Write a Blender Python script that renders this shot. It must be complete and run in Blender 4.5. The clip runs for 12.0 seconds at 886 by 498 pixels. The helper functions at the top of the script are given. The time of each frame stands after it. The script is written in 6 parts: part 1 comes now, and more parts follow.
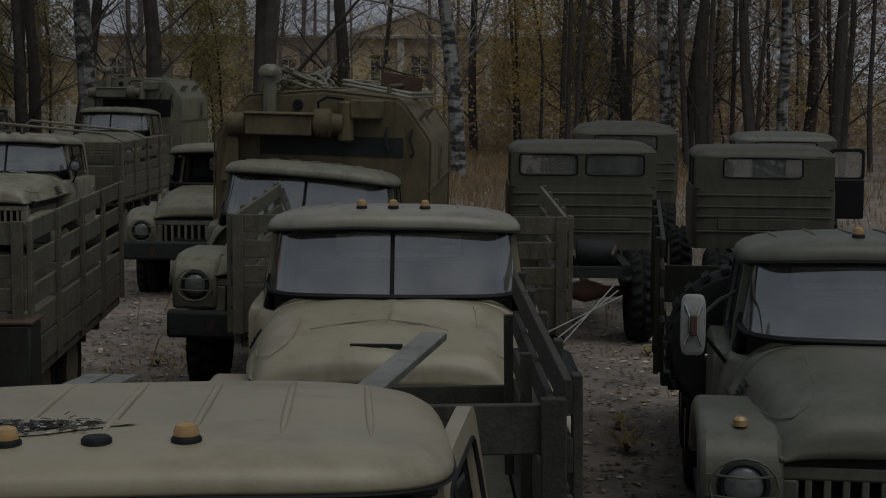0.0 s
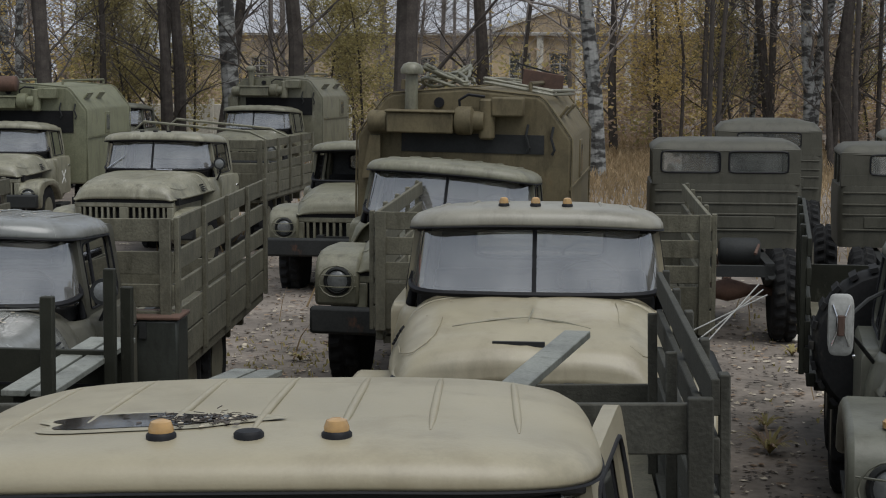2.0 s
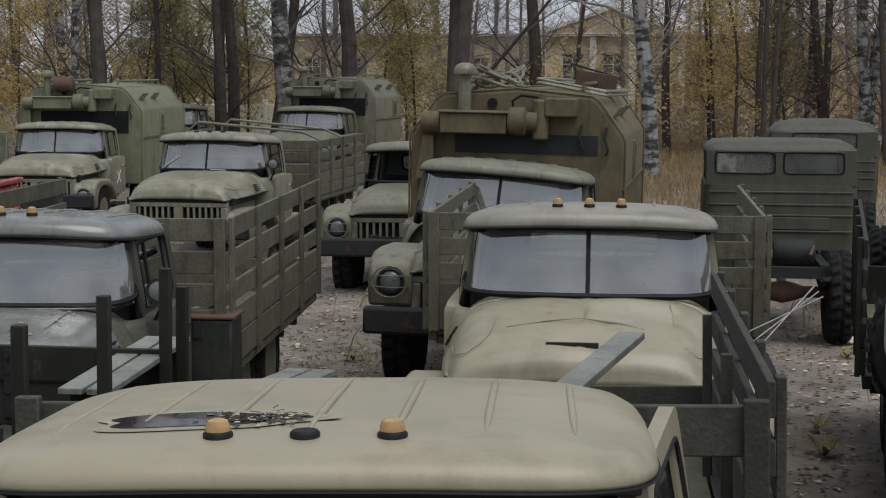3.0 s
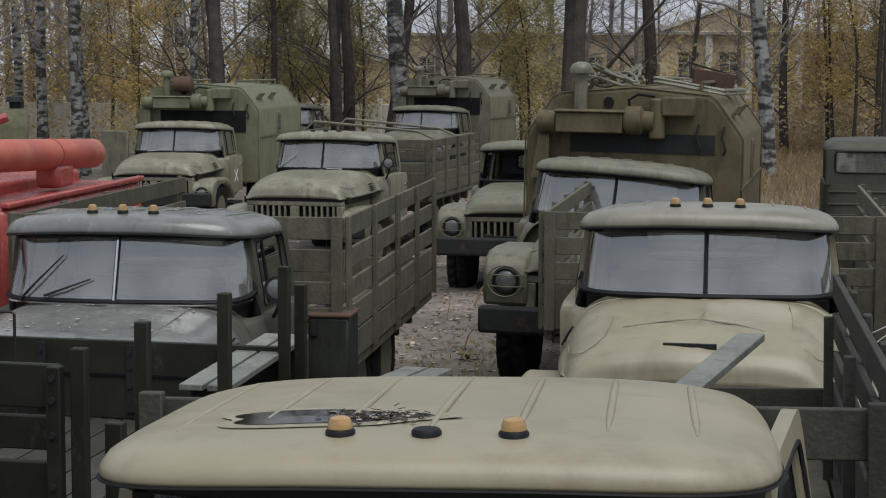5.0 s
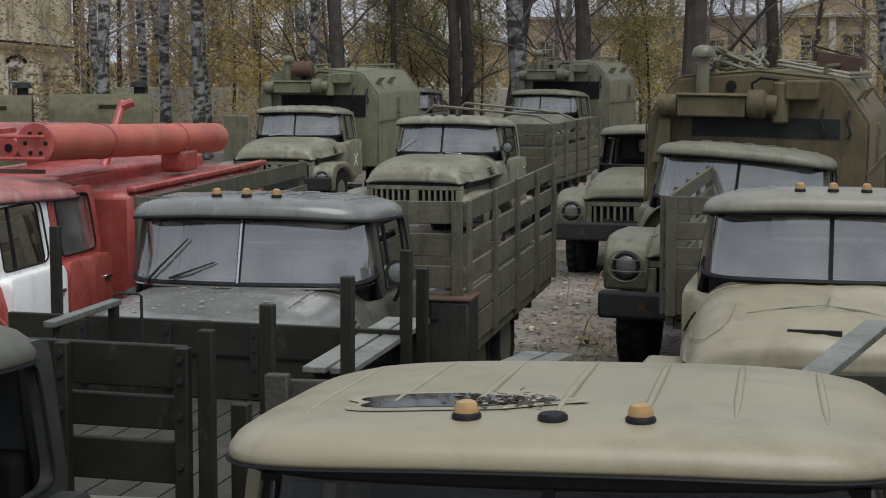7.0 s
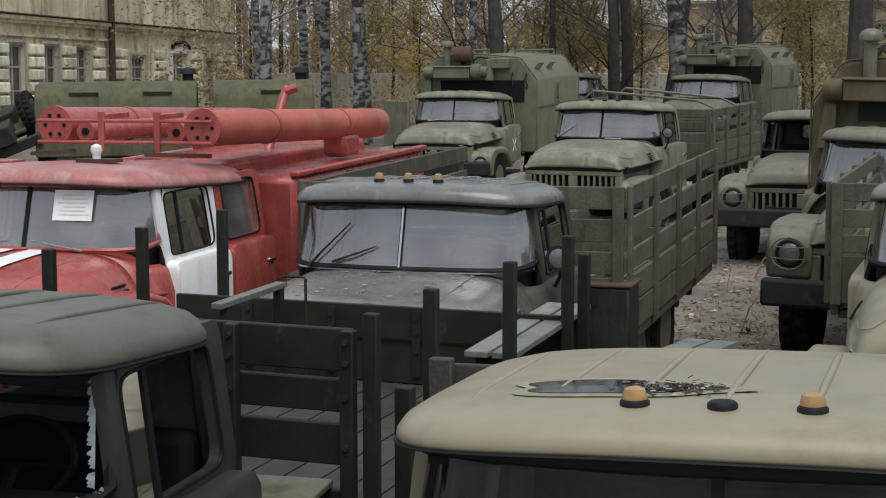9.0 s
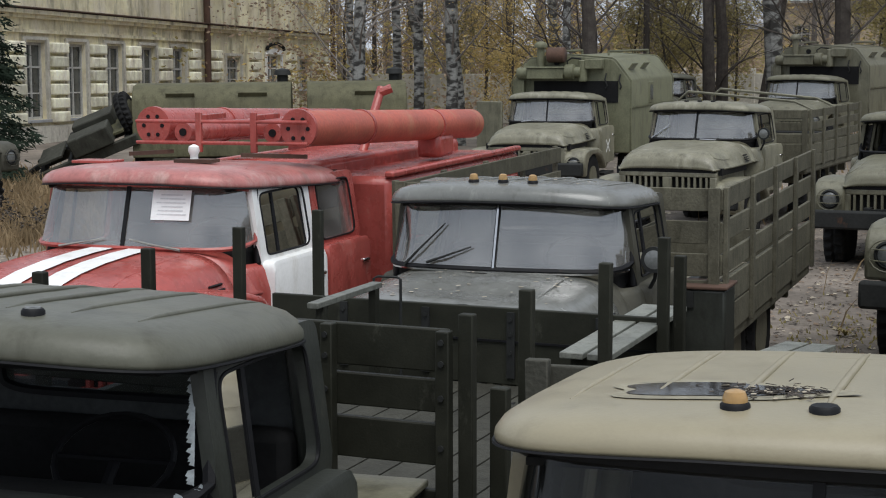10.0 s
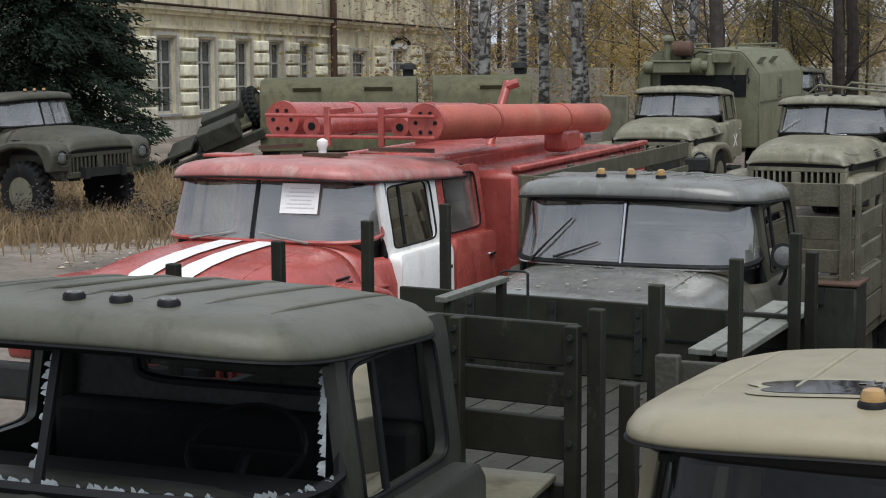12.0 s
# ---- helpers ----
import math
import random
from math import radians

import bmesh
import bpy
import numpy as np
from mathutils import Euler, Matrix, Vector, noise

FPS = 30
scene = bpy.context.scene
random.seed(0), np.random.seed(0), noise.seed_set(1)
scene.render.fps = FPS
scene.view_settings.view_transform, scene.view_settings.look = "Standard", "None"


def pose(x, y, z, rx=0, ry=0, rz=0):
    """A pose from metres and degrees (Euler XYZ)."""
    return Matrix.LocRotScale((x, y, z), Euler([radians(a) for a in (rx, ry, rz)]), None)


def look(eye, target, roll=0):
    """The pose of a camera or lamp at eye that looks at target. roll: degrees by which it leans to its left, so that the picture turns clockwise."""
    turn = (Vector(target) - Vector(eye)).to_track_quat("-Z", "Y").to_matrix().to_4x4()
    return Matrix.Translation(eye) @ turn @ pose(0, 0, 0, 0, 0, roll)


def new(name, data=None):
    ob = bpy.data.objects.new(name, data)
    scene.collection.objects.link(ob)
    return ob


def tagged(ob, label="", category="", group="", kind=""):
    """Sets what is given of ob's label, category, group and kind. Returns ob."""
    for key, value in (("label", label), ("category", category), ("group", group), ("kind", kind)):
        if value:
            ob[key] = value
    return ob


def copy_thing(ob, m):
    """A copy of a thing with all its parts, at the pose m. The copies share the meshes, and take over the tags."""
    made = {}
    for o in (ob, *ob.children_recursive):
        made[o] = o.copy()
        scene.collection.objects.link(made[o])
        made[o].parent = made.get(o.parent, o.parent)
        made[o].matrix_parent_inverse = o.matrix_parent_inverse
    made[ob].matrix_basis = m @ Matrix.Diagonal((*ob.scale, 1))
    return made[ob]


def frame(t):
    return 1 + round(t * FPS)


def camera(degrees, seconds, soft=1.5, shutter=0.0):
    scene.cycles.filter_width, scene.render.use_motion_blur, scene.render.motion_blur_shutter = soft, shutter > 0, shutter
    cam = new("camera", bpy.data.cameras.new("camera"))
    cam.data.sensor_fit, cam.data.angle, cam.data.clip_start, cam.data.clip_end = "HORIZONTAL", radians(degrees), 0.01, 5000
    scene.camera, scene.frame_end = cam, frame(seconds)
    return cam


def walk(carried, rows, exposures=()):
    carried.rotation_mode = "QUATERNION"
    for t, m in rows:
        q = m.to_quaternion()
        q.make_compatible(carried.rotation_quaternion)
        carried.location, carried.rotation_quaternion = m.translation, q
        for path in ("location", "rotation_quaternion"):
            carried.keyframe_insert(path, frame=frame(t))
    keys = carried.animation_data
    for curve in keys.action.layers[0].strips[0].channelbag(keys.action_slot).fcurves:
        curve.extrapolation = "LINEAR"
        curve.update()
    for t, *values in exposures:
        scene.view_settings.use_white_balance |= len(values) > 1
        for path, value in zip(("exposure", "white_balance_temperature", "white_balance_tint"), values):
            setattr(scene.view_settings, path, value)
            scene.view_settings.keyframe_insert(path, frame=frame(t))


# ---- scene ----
EYE = 3.208
ARM = 0.343  # the lens sits this far ahead of the pan axis
cam = camera(29.79, 12.0, soft=1.1)
PAN = [
    (0.0, 83.919, -0.454, -11.255),
    (0.5, 83.774, -0.370, -10.030),
    (1.0, 83.702, -0.318, -8.786),
    (1.5, 83.744, -0.224, -7.607),
    (2.0, 83.812, -0.166, -6.514),
    (2.5, 83.831, -0.163, -5.562),
    (3.0, 83.826, -0.138, -4.720),
    (5.0, 83.797, 0.006, -0.829),
    (5.5, 83.689, 0.000, 0.002),
    (6.0, 83.553, 0.056, 0.984),
    (6.5, 83.416, 0.142, 2.097),
    (8.5, 82.861, 0.438, 6.968),
    (9.0, 82.794, 0.456, 8.588),
    (9.5, 82.799, 0.505, 10.293),
    (10.0, 82.850, 0.587, 11.748),
    (10.5, 82.841, 0.622, 13.075),
    (11.0, 82.803, 0.662, 14.275),
    (11.5, 82.760, 0.715, 15.303),
    (12.0, 82.704, 0.767, 15.992),
]
walk(cam, [(t, pose(-ARM * math.sin(radians(rz)), ARM * math.cos(radians(rz)) - ARM, EYE, rx, ry, rz)) for t, rx, ry, rz in PAN],
     exposures=[(0.0, -0.87), (0.2, -0.1), (0.4, 0.58), (6.0, 0.6), (9.0, 0.67), (12.0, 0.83)])

# ---- light: a heavily overcast autumn day ----
world = bpy.data.worlds.new("sky")
world.use_nodes = True
scene.world = world
wn = world.node_tree.nodes
sky = wn.new("ShaderNodeTexSky")
sky.sky_type, sky.sun_disc = "NISHITA", False
sky.sun_elevation, sky.sun_rotation = radians(66), radians(153.4)
sky.air_density, sky.dust_density, sky.ozone_density = 1.0, 2.0, 1.0
# a closed cloud layer evens the sky out
cloud = wn.new("ShaderNodeMix")
cloud.data_type = "RGBA"
cloud.inputs[0].default_value = 0.85
cloud.inputs[7].default_value = (6.3, 6.9, 7.8, 1)
world.node_tree.links.new(sky.outputs[0], cloud.inputs[6])
world.node_tree.links.new(cloud.outputs[2], wn["Background"].inputs["Color"])
wn["Background"].inputs["Strength"].default_value = 0.065
sun = new("sun", bpy.data.lights.new("sun", "SUN"))
sun.data.energy, sun.data.angle, sun.data.color = 1.5, radians(50), (1.0, 1.0, 0.99)
sun.matrix_world = look((6, -12, 30), (0, 0, 0))


# ---- materials ----
def mat(name, color, rough=0.5, metal=0.0, var=0.25, scale=3.0, fine=40.0, bump=0.15, stain=None, stain_amt=0.5, spec=0.5, per_object=0.0, grime=0.0, grain=0.35):
    """Painted or raw surface: two scales of colour variation, a stain colour in patches, fine relief."""
    m = bpy.data.materials.new(name)
    m.use_nodes = True
    nt = m.node_tree
    b = nt.nodes["Principled BSDF"]
    tc = nt.nodes.new("ShaderNodeTexCoord")
    n1, n2 = nt.nodes.new("ShaderNodeTexNoise"), nt.nodes.new("ShaderNodeTexNoise")
    n1.inputs["Scale"].default_value, n1.inputs["Detail"].default_value, n1.inputs["Roughness"].default_value = scale, 6, 0.65
    n2.inputs["Scale"].default_value, n2.inputs["Detail"].default_value = fine, 4
    for n in (n1, n2):
        nt.links.new(tc.outputs["Object"], n.inputs["Vector"])
    ramp = nt.nodes.new("ShaderNodeValToRGB")
    lo, hi = 1 - var, 1 + var
    ramp.color_ramp.elements[0].position, ramp.color_ramp.elements[1].position = 0.3, 0.7
    ramp.color_ramp.elements[0].color = (*(c * lo for c in color), 1)
    ramp.color_ramp.elements[1].color = (*(min(c * hi, 1) for c in color), 1)
    nt.links.new(n1.outputs[0], ramp.inputs[0])
    mix = nt.nodes.new("ShaderNodeMix")
    mix.data_type, mix.blend_type = "RGBA", "OVERLAY"
    mix.inputs[0].default_value = grain
    nt.links.new(ramp.outputs[0], mix.inputs[6])
    nt.links.new(n2.outputs[0], mix.inputs[7])
    out = mix.outputs[2]
    if stain:
        n3 = nt.nodes.new("ShaderNodeTexNoise")
        n3.inputs["Scale"].default_value, n3.inputs["Detail"].default_value, n3.inputs["Roughness"].default_value = scale * 1.7, 9, 0.75
        off = nt.nodes.new("ShaderNodeMapping")
        off.inputs["Location"].default_value = (7.3, 1.1, 4.7)
        off.inputs["Scale"].default_value = (1, 1, 0.5)
        nt.links.new(tc.outputs["Object"], off.inputs["Vector"])
        nt.links.new(off.outputs[0], n3.inputs["Vector"])
        r3 = nt.nodes.new("ShaderNodeValToRGB")
        r3.color_ramp.elements[0].position, r3.color_ramp.elements[1].position = 0.72 - 0.3 * stain_amt, 0.85 - 0.2 * stain_amt
        nt.links.new(n3.outputs[0], r3.inputs[0])
        ms = nt.nodes.new("ShaderNodeMix")
        ms.data_type = "RGBA"
        ms.inputs[7].default_value = (*stain, 1)
        nt.links.new(r3.outputs[0], ms.inputs[0])
        nt.links.new(out, ms.inputs[6])
        out = ms.outputs[2]
    if grime:
        # dark run-off streaks and blotches
        n4, mp4, r4 = nt.nodes.new("ShaderNodeTexNoise"), nt.nodes.new("ShaderNodeMapping"), nt.nodes.new("ShaderNodeValToRGB")
        mp4.inputs["Location"].default_value, mp4.inputs["Scale"].default_value = (2.2, 5.1, 0.4), (1, 1, 0.28)
        n4.inputs["Scale"].default_value, n4.inputs["Detail"].default_value, n4.inputs["Roughness"].default_value = scale * 2.6, 8, 0.7
        r4.color_ramp.elements[0].position, r4.color_ramp.elements[1].position = 0.50, 0.72
        k = 1 - grime
        r4.color_ramp.elements[0].color, r4.color_ramp.elements[1].color = (1, 1, 1, 1), (k, k * 0.97, k * 0.92, 1)
        nt.links.new(tc.outputs["Object"], mp4.inputs[0])
        nt.links.new(mp4.outputs[0], n4.inputs["Vector"])
        nt.links.new(n4.outputs[0], r4.inputs[0])
        mg = nt.nodes.new("ShaderNodeMix")
        mg.data_type, mg.blend_type = "RGBA", "MULTIPLY"
        mg.inputs[0].default_value = 1.0
        nt.links.new(out, mg.inputs[6])
        nt.links.new(r4.outputs[0], mg.inputs[7])
        out = mg.outputs[2]
    if per_object:
        oi, hs, mr = nt.nodes.new("ShaderNodeObjectInfo"), nt.nodes.new("ShaderNodeHueSaturation"), nt.nodes.new("ShaderNodeMapRange")
        mr.inputs[3].default_value, mr.inputs[4].default_value = 1 - per_object, 1 + per_object
        nt.links.new(oi.outputs["Random"], mr.inputs[0])
        nt.links.new(mr.outputs[0], hs.inputs["Value"])
        nt.links.new(out, hs.inputs["Color"])
        out = hs.outputs[0]
    nt.links.new(out, b.inputs["Base Color"])
    b.inputs["Metallic"].default_value = metal
    b.inputs["Specular IOR Level"].default_value = spec
    rr = nt.nodes.new("ShaderNodeMapRange")
    rr.inputs[3].default_value, rr.inputs[4].default_value = max(rough - 0.12, 0.02), min(rough + 0.12, 1)
    nt.links.new(n1.outputs[0], rr.inputs[0])
    nt.links.new(rr.outputs[0], b.inputs["Roughness"])
    if bump:
        bp = nt.nodes.new("ShaderNodeBump")
        bp.inputs["Strength"].default_value, bp.inputs["Distance"].default_value = bump, 0.01
        nt.links.new(n2.outputs[0], bp.inputs["Height"])
        nt.links.new(bp.outputs[0], b.inputs["Normal"])
    return m


def glass_mat(name, dust=0.12, tint=(0.86, 0.89, 0.89), ior=2.9):
    """Vehicle glass: clear, Fresnel gloss, a film of dust."""
    m = bpy.data.materials.new(name)
    m.use_nodes = True
    nt = m.node_tree
    nt.nodes.remove(nt.nodes["Principled BSDF"])
    tr, gl, df = nt.nodes.new("ShaderNodeBsdfTransparent"), nt.nodes.new("ShaderNodeBsdfGlossy"), nt.nodes.new("ShaderNodeBsdfDiffuse")
    tr.inputs[0].default_value = (*tint, 1)
    gl.inputs["Roughness"].default_value = 0.03
    df.inputs[0].default_value = (0.5, 0.49, 0.46, 1)
    fr = nt.nodes.new("ShaderNodeFresnel")
    fr.inputs[0].default_value = ior
    m1, m2 = nt.nodes.new("ShaderNodeMixShader"), nt.nodes.new("ShaderNodeMixShader")
    nz, rp, tc = nt.nodes.new("ShaderNodeTexNoise"), nt.nodes.new("ShaderNodeMapRange"), nt.nodes.new("ShaderNodeTexCoord")
    nz.inputs["Scale"].default_value, nz.inputs["Detail"].default_value = 2.6, 6
    rp.inputs[1].default_value, rp.inputs[2].default_value = 0.35, 0.75
    rp.inputs[3].default_value, rp.inputs[4].default_value = dust * 0.35, dust * 1.6
    nt.links.new(tc.outputs["Object"], nz.inputs["Vector"])
    nt.links.new(nz.outputs[0], rp.inputs[0])
    nt.links.new(rp.outputs[0], m1.inputs[0])
    nt.links.new(tr.outputs[0], m1.inputs[1])
    nt.links.new(df.outputs[0], m1.inputs[2])
    nt.links.new(fr.outputs[0], m2.inputs[0])
    nt.links.new(m1.outputs[0], m2.inputs[1])
    nt.links.new(gl.outputs[0], m2.inputs[2])
    nt.links.new(m2.outputs[0], nt.nodes["Material Output"].inputs[0])
    return m


def leaf_mat(name, color):
    """Thin leaves: half of the light passes through."""
    m = mat(name, color, 0.7, var=0.4, scale=0.8, bump=0, spec=0.2)
    nt = m.node_tree
    b = nt.nodes["Principled BSDF"]
    tl, mx = nt.nodes.new("ShaderNodeBsdfTranslucent"), nt.nodes.new("ShaderNodeMixShader")
    mx.inputs[0].default_value = 0.45
    nt.links.new(b.inputs["Base Color"].links[0].from_socket, tl.inputs[0])
    nt.links.new(b.outputs[0], mx.inputs[1])
    nt.links.new(tl.outputs[0], mx.inputs[2])
    nt.links.new(mx.outputs[0], nt.nodes["Material Output"].inputs[0])
    return m


RUSTC, MOSS = (0.12, 0.055, 0.03), (0.09, 0.085, 0.05)
GREEN = mat("olive_paint", (0.142, 0.136, 0.093), 0.45, spec=0.45, stain=(0.23, 0.215, 0.165), stain_amt=0.5, var=0.22, grime=0.55, grain=0.25, bump=0.2)
DKGREEN = mat("dark_green_paint", (0.066, 0.063, 0.047), 0.55, spec=0.3, stain=(0.1, 0.095, 0.065), stain_amt=0.35, var=0.2, grime=0.4, grain=0.12)
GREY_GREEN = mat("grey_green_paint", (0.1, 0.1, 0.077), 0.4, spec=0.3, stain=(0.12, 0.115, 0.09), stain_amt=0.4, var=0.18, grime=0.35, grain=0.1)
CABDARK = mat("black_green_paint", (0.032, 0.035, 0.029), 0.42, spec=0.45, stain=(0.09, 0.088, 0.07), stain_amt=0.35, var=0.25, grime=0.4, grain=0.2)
KHAKI = mat("khaki_paint", (0.27, 0.238, 0.16), 0.38, spec=0.5, stain=(0.18, 0.162, 0.108), stain_amt=0.52, var=0.14, scale=1.3, fine=90, bump=0.06, grime=0.25, grain=0.06)
ROOFKHAKI = mat("weathered_khaki_paint", (0.21, 0.198, 0.155), 0.36, spec=0.5, stain=(0.28, 0.265, 0.22), stain_amt=0.5, var=0.14, scale=1.6, fine=90, bump=0.06, grime=0.35, grain=0.1)
KHAKI2 = mat("olive_khaki_paint", (0.185, 0.175, 0.122), 0.42, stain=(0.32, 0.31, 0.25), stain_amt=0.6, var=0.25, grime=0.6, grain=0.25, bump=0.2)
SLATE = mat("slate_green_paint", (0.15, 0.152, 0.138), 0.24, spec=0.75, stain=(0.26, 0.26, 0.24), stain_amt=0.45, var=0.2, grime=0.35, grain=0.08)
KUNG = mat("kung_paint", (0.11, 0.09, 0.05), 0.7, spec=0.25, stain=(0.13, 0.09, 0.045), stain_amt=0.4, var=0.25, grime=0.5, grain=0.2)
RED = mat("fire_red_paint", (0.36, 0.075, 0.062), 0.27, stain=(0.42, 0.19, 0.16), stain_amt=0.55, var=0.18, grime=0.4, grain=0.12)
ROOFRED = mat("sun_bleached_red_paint", (0.4, 0.15, 0.135), 0.35, stain=(0.5, 0.34, 0.3), stain_amt=0.75, var=0.2, scale=2.2, grime=0.45, grain=0.2)
FADED = mat("faded_orange_red_paint", (0.42, 0.1, 0.065), 0.5, stain=(0.42, 0.2, 0.115), stain_amt=0.6, var=0.25, scale=2)
WHITE = mat("white_paint", (0.82, 0.82, 0.8), 0.45, stain=(0.5, 0.46, 0.4), stain_amt=0.3, var=0.07, grime=0.2)
BLACK = mat("black_rubber", (0.006, 0.006, 0.007), 0.6, spec=0.25, var=0.3)
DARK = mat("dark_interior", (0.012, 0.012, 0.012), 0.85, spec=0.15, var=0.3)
TYRE = mat("tyre_rubber", (0.016, 0.016, 0.016), 0.9, spec=0.15, var=0.3, stain=(0.06, 0.055, 0.045), stain_amt=0.5)
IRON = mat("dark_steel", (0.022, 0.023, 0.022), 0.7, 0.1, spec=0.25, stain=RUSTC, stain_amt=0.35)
RUST = mat("rusty_steel", (0.085, 0.048, 0.033), 0.85, 0.1, stain=(0.05, 0.035, 0.03), stain_amt=0.6, var=0.35)
CHROME = mat("chrome", (0.6, 0.6, 0.6), 0.15, 1.0, var=0.1, bump=0.02)
AMBER = mat("amber_lens", (0.36, 0.22, 0.085), 0.25, var=0.2, bump=0.05, stain=(0.4, 0.33, 0.24), stain_amt=0.65)
LAMP = mat("lamp_glass", (0.16, 0.165, 0.16), 0.15, 0.1, var=0.2)
WOOD = mat("green_painted_boards", (0.11, 0.103, 0.074), 0.75, spec=0.2, var=0.25, scale=5, fine=60, bump=0.4, stain=(0.14, 0.125, 0.085), stain_amt=0.45, per_object=0.18, grime=0.45)
DKWOOD = mat("dark_painted_boards", (0.021, 0.0215, 0.0155), 0.55, spec=0.15, var=0.3, scale=4, fine=110, bump=0.1, grain=0.2, stain=(0.075, 0.075, 0.058), stain_amt=0.42, per_object=0.15)
PALEWOOD = mat("weathered_planks", (0.165, 0.17, 0.145), 0.5, var=0.25, scale=5, fine=70, bump=0.4, stain=(0.1, 0.11, 0.08), stain_amt=0.5, per_object=0.2, grime=0.5)
GREYBOARD = mat("grey_green_boards", (0.046, 0.045, 0.036), 0.75, spec=0.2, var=0.25, scale=5, fine=60, bump=0.4, stain=(0.1, 0.1, 0.08), stain_amt=0.4, per_object=0.2, grime=0.35)
LININGC = mat("grey_cab_lining", (0.055, 0.058, 0.058), 0.8, spec=0.2, var=0.3)
GLASS = glass_mat("dusty_glass", 0.27)
CLEAR = glass_mat("clear_glass", 0.14)
PAPER = mat("paper", (0.85, 0.85, 0.84), 0.8, var=0.04)
INK = mat("grey_ink", (0.62, 0.62, 0.63), 0.8, var=0.05)
GROUNDC = mat("dirt", (0.19, 0.162, 0.135), 0.9, spec=0.2, var=0.5, scale=0.35, fine=9, bump=0.8, stain=(0.075, 0.066, 0.055), stain_amt=0.75)
BARK = mat("bark", (0.065, 0.056, 0.049), 0.95, spec=0.1, var=0.35, scale=4, fine=25, bump=0.9)
TWIG = mat("twigs", (0.19, 0.165, 0.145), 0.9, var=0.3, scale=0.3)
PLASTER = mat("yellow_plaster", (0.8, 0.68, 0.47), 0.9, spec=0.2, per_object=0.14, var=0.38, scale=0.7, fine=8, bump=0.5, stain=(0.8, 0.73, 0.6), stain_amt=0.85, grime=0.7)
RUINPL = mat("pale_ochre_plaster", (0.43, 0.335, 0.215), 0.85, var=0.2, scale=0.2, fine=6, bump=0.3, stain=(0.5, 0.42, 0.32), stain_amt=0.7, grime=0.4)
PALESTONE = mat("pale_stone_trim", (0.52, 0.49, 0.42), 0.85, var=0.2, scale=0.8, fine=12, bump=0.4, stain=(0.2, 0.18, 0.15), stain_amt=0.5, grime=0.45)
TIN = mat("grey_tin_roof", (0.42, 0.43, 0.45), 0.5, 0.3, var=0.15, scale=0.4, stain=(0.16, 0.09, 0.05), stain_amt=0.35, grime=0.4)
LEAF_Y = leaf_mat("yellow_leaves", (0.46, 0.34, 0.13))
LEAF_O = leaf_mat("olive_leaves", (0.33, 0.28, 0.12))
LEAF_B = leaf_mat("brown_leaves", (0.32, 0.235, 0.165))
NEEDLE = mat("spruce_needles", (0.014, 0.022, 0.014), 0.8, spec=0.1, var=0.4, scale=1.5, bump=0)
DRYGRASS = leaf_mat("dry_grass", (0.32, 0.235, 0.135))
LITTER = mat("pale_litter", (0.38, 0.33, 0.25), 0.8, var=0.5, scale=3, bump=0)


def birch_mat():
    m = mat("birch_bark", (0.24, 0.24, 0.225), 0.8, var=0.3, scale=2.0, fine=20, bump=0.4)
    nt = m.node_tree
    b = nt.nodes["Principled BSDF"]
    src = b.inputs["Base Color"].links[0].from_socket
    tc, mp, nz, rp = (nt.nodes.new("ShaderNode" + k) for k in ("TexCoord", "Mapping", "TexNoise", "ValToRGB"))
    mp.inputs["Scale"].default_value = (3, 3, 7)
    nz.inputs["Scale"].default_value, nz.inputs["Detail"].default_value = 1.0, 4
    rp.color_ramp.elements[0].position, rp.color_ramp.elements[1].position = 0.44, 0.56
    nt.links.new(tc.outputs["Object"], mp.inputs[0])
    nt.links.new(mp.outputs[0], nz.inputs["Vector"])
    nt.links.new(nz.outputs[0], rp.inputs[0])
    mx = nt.nodes.new("ShaderNodeMix")
    mx.data_type = "RGBA"
    mx.inputs[7].default_value = (0.03, 0.028, 0.025, 1)
    nt.links.new(rp.outputs[0], mx.inputs[0])
    nt.links.new(src, mx.inputs[6])
    nt.links.new(mx.outputs[2], b.inputs["Base Color"])
    return m


BIRCH = birch_mat()
WATER = mat("roof_puddle", (0.012, 0.012, 0.011), 0.03, var=0.2, bump=0.0, spec=0.6)
SILT = mat("dried_silt", (0.25, 0.228, 0.165), 0.8, var=0.2, scale=8)
GLASSBIT = mat("crazed_glass", (0.28, 0.31, 0.32), 0.3, var=0.2, scale=20)
DIRTYPALE = mat("dirty_pale_metal", (0.25, 0.25, 0.23), 0.5, var=0.25, scale=9, stain=(0.12, 0.09, 0.07), stain_amt=0.5)
VANGREEN = mat("light_olive_paint", (0.15, 0.152, 0.095), 0.55, grime=0.45, spec=0.3, stain=(0.12, 0.11, 0.07), stain_amt=0.45, var=0.2)
DARKGLASS = glass_mat("dark_glass", 0.03, (0.5, 0.53, 0.56), 1.35)
PANE = mat("old_window_pane", (0.06, 0.065, 0.062), 0.2, var=0.6, scale=2, spec=0.6)
BLOCK = mat("plaster_block", (0.8, 0.72, 0.56), 0.9, spec=0.2, per_object=0.3, var=0.38, scale=1.4, fine=10, bump=0.6, stain=(0.66, 0.62, 0.55), stain_amt=0.7, grime=0.38)
WRECK = mat("sooty_green_paint", (0.045, 0.045, 0.035), 0.7, spec=0.25, stain=(0.1, 0.1, 0.085), stain_amt=0.5, grime=0.5, var=0.3)
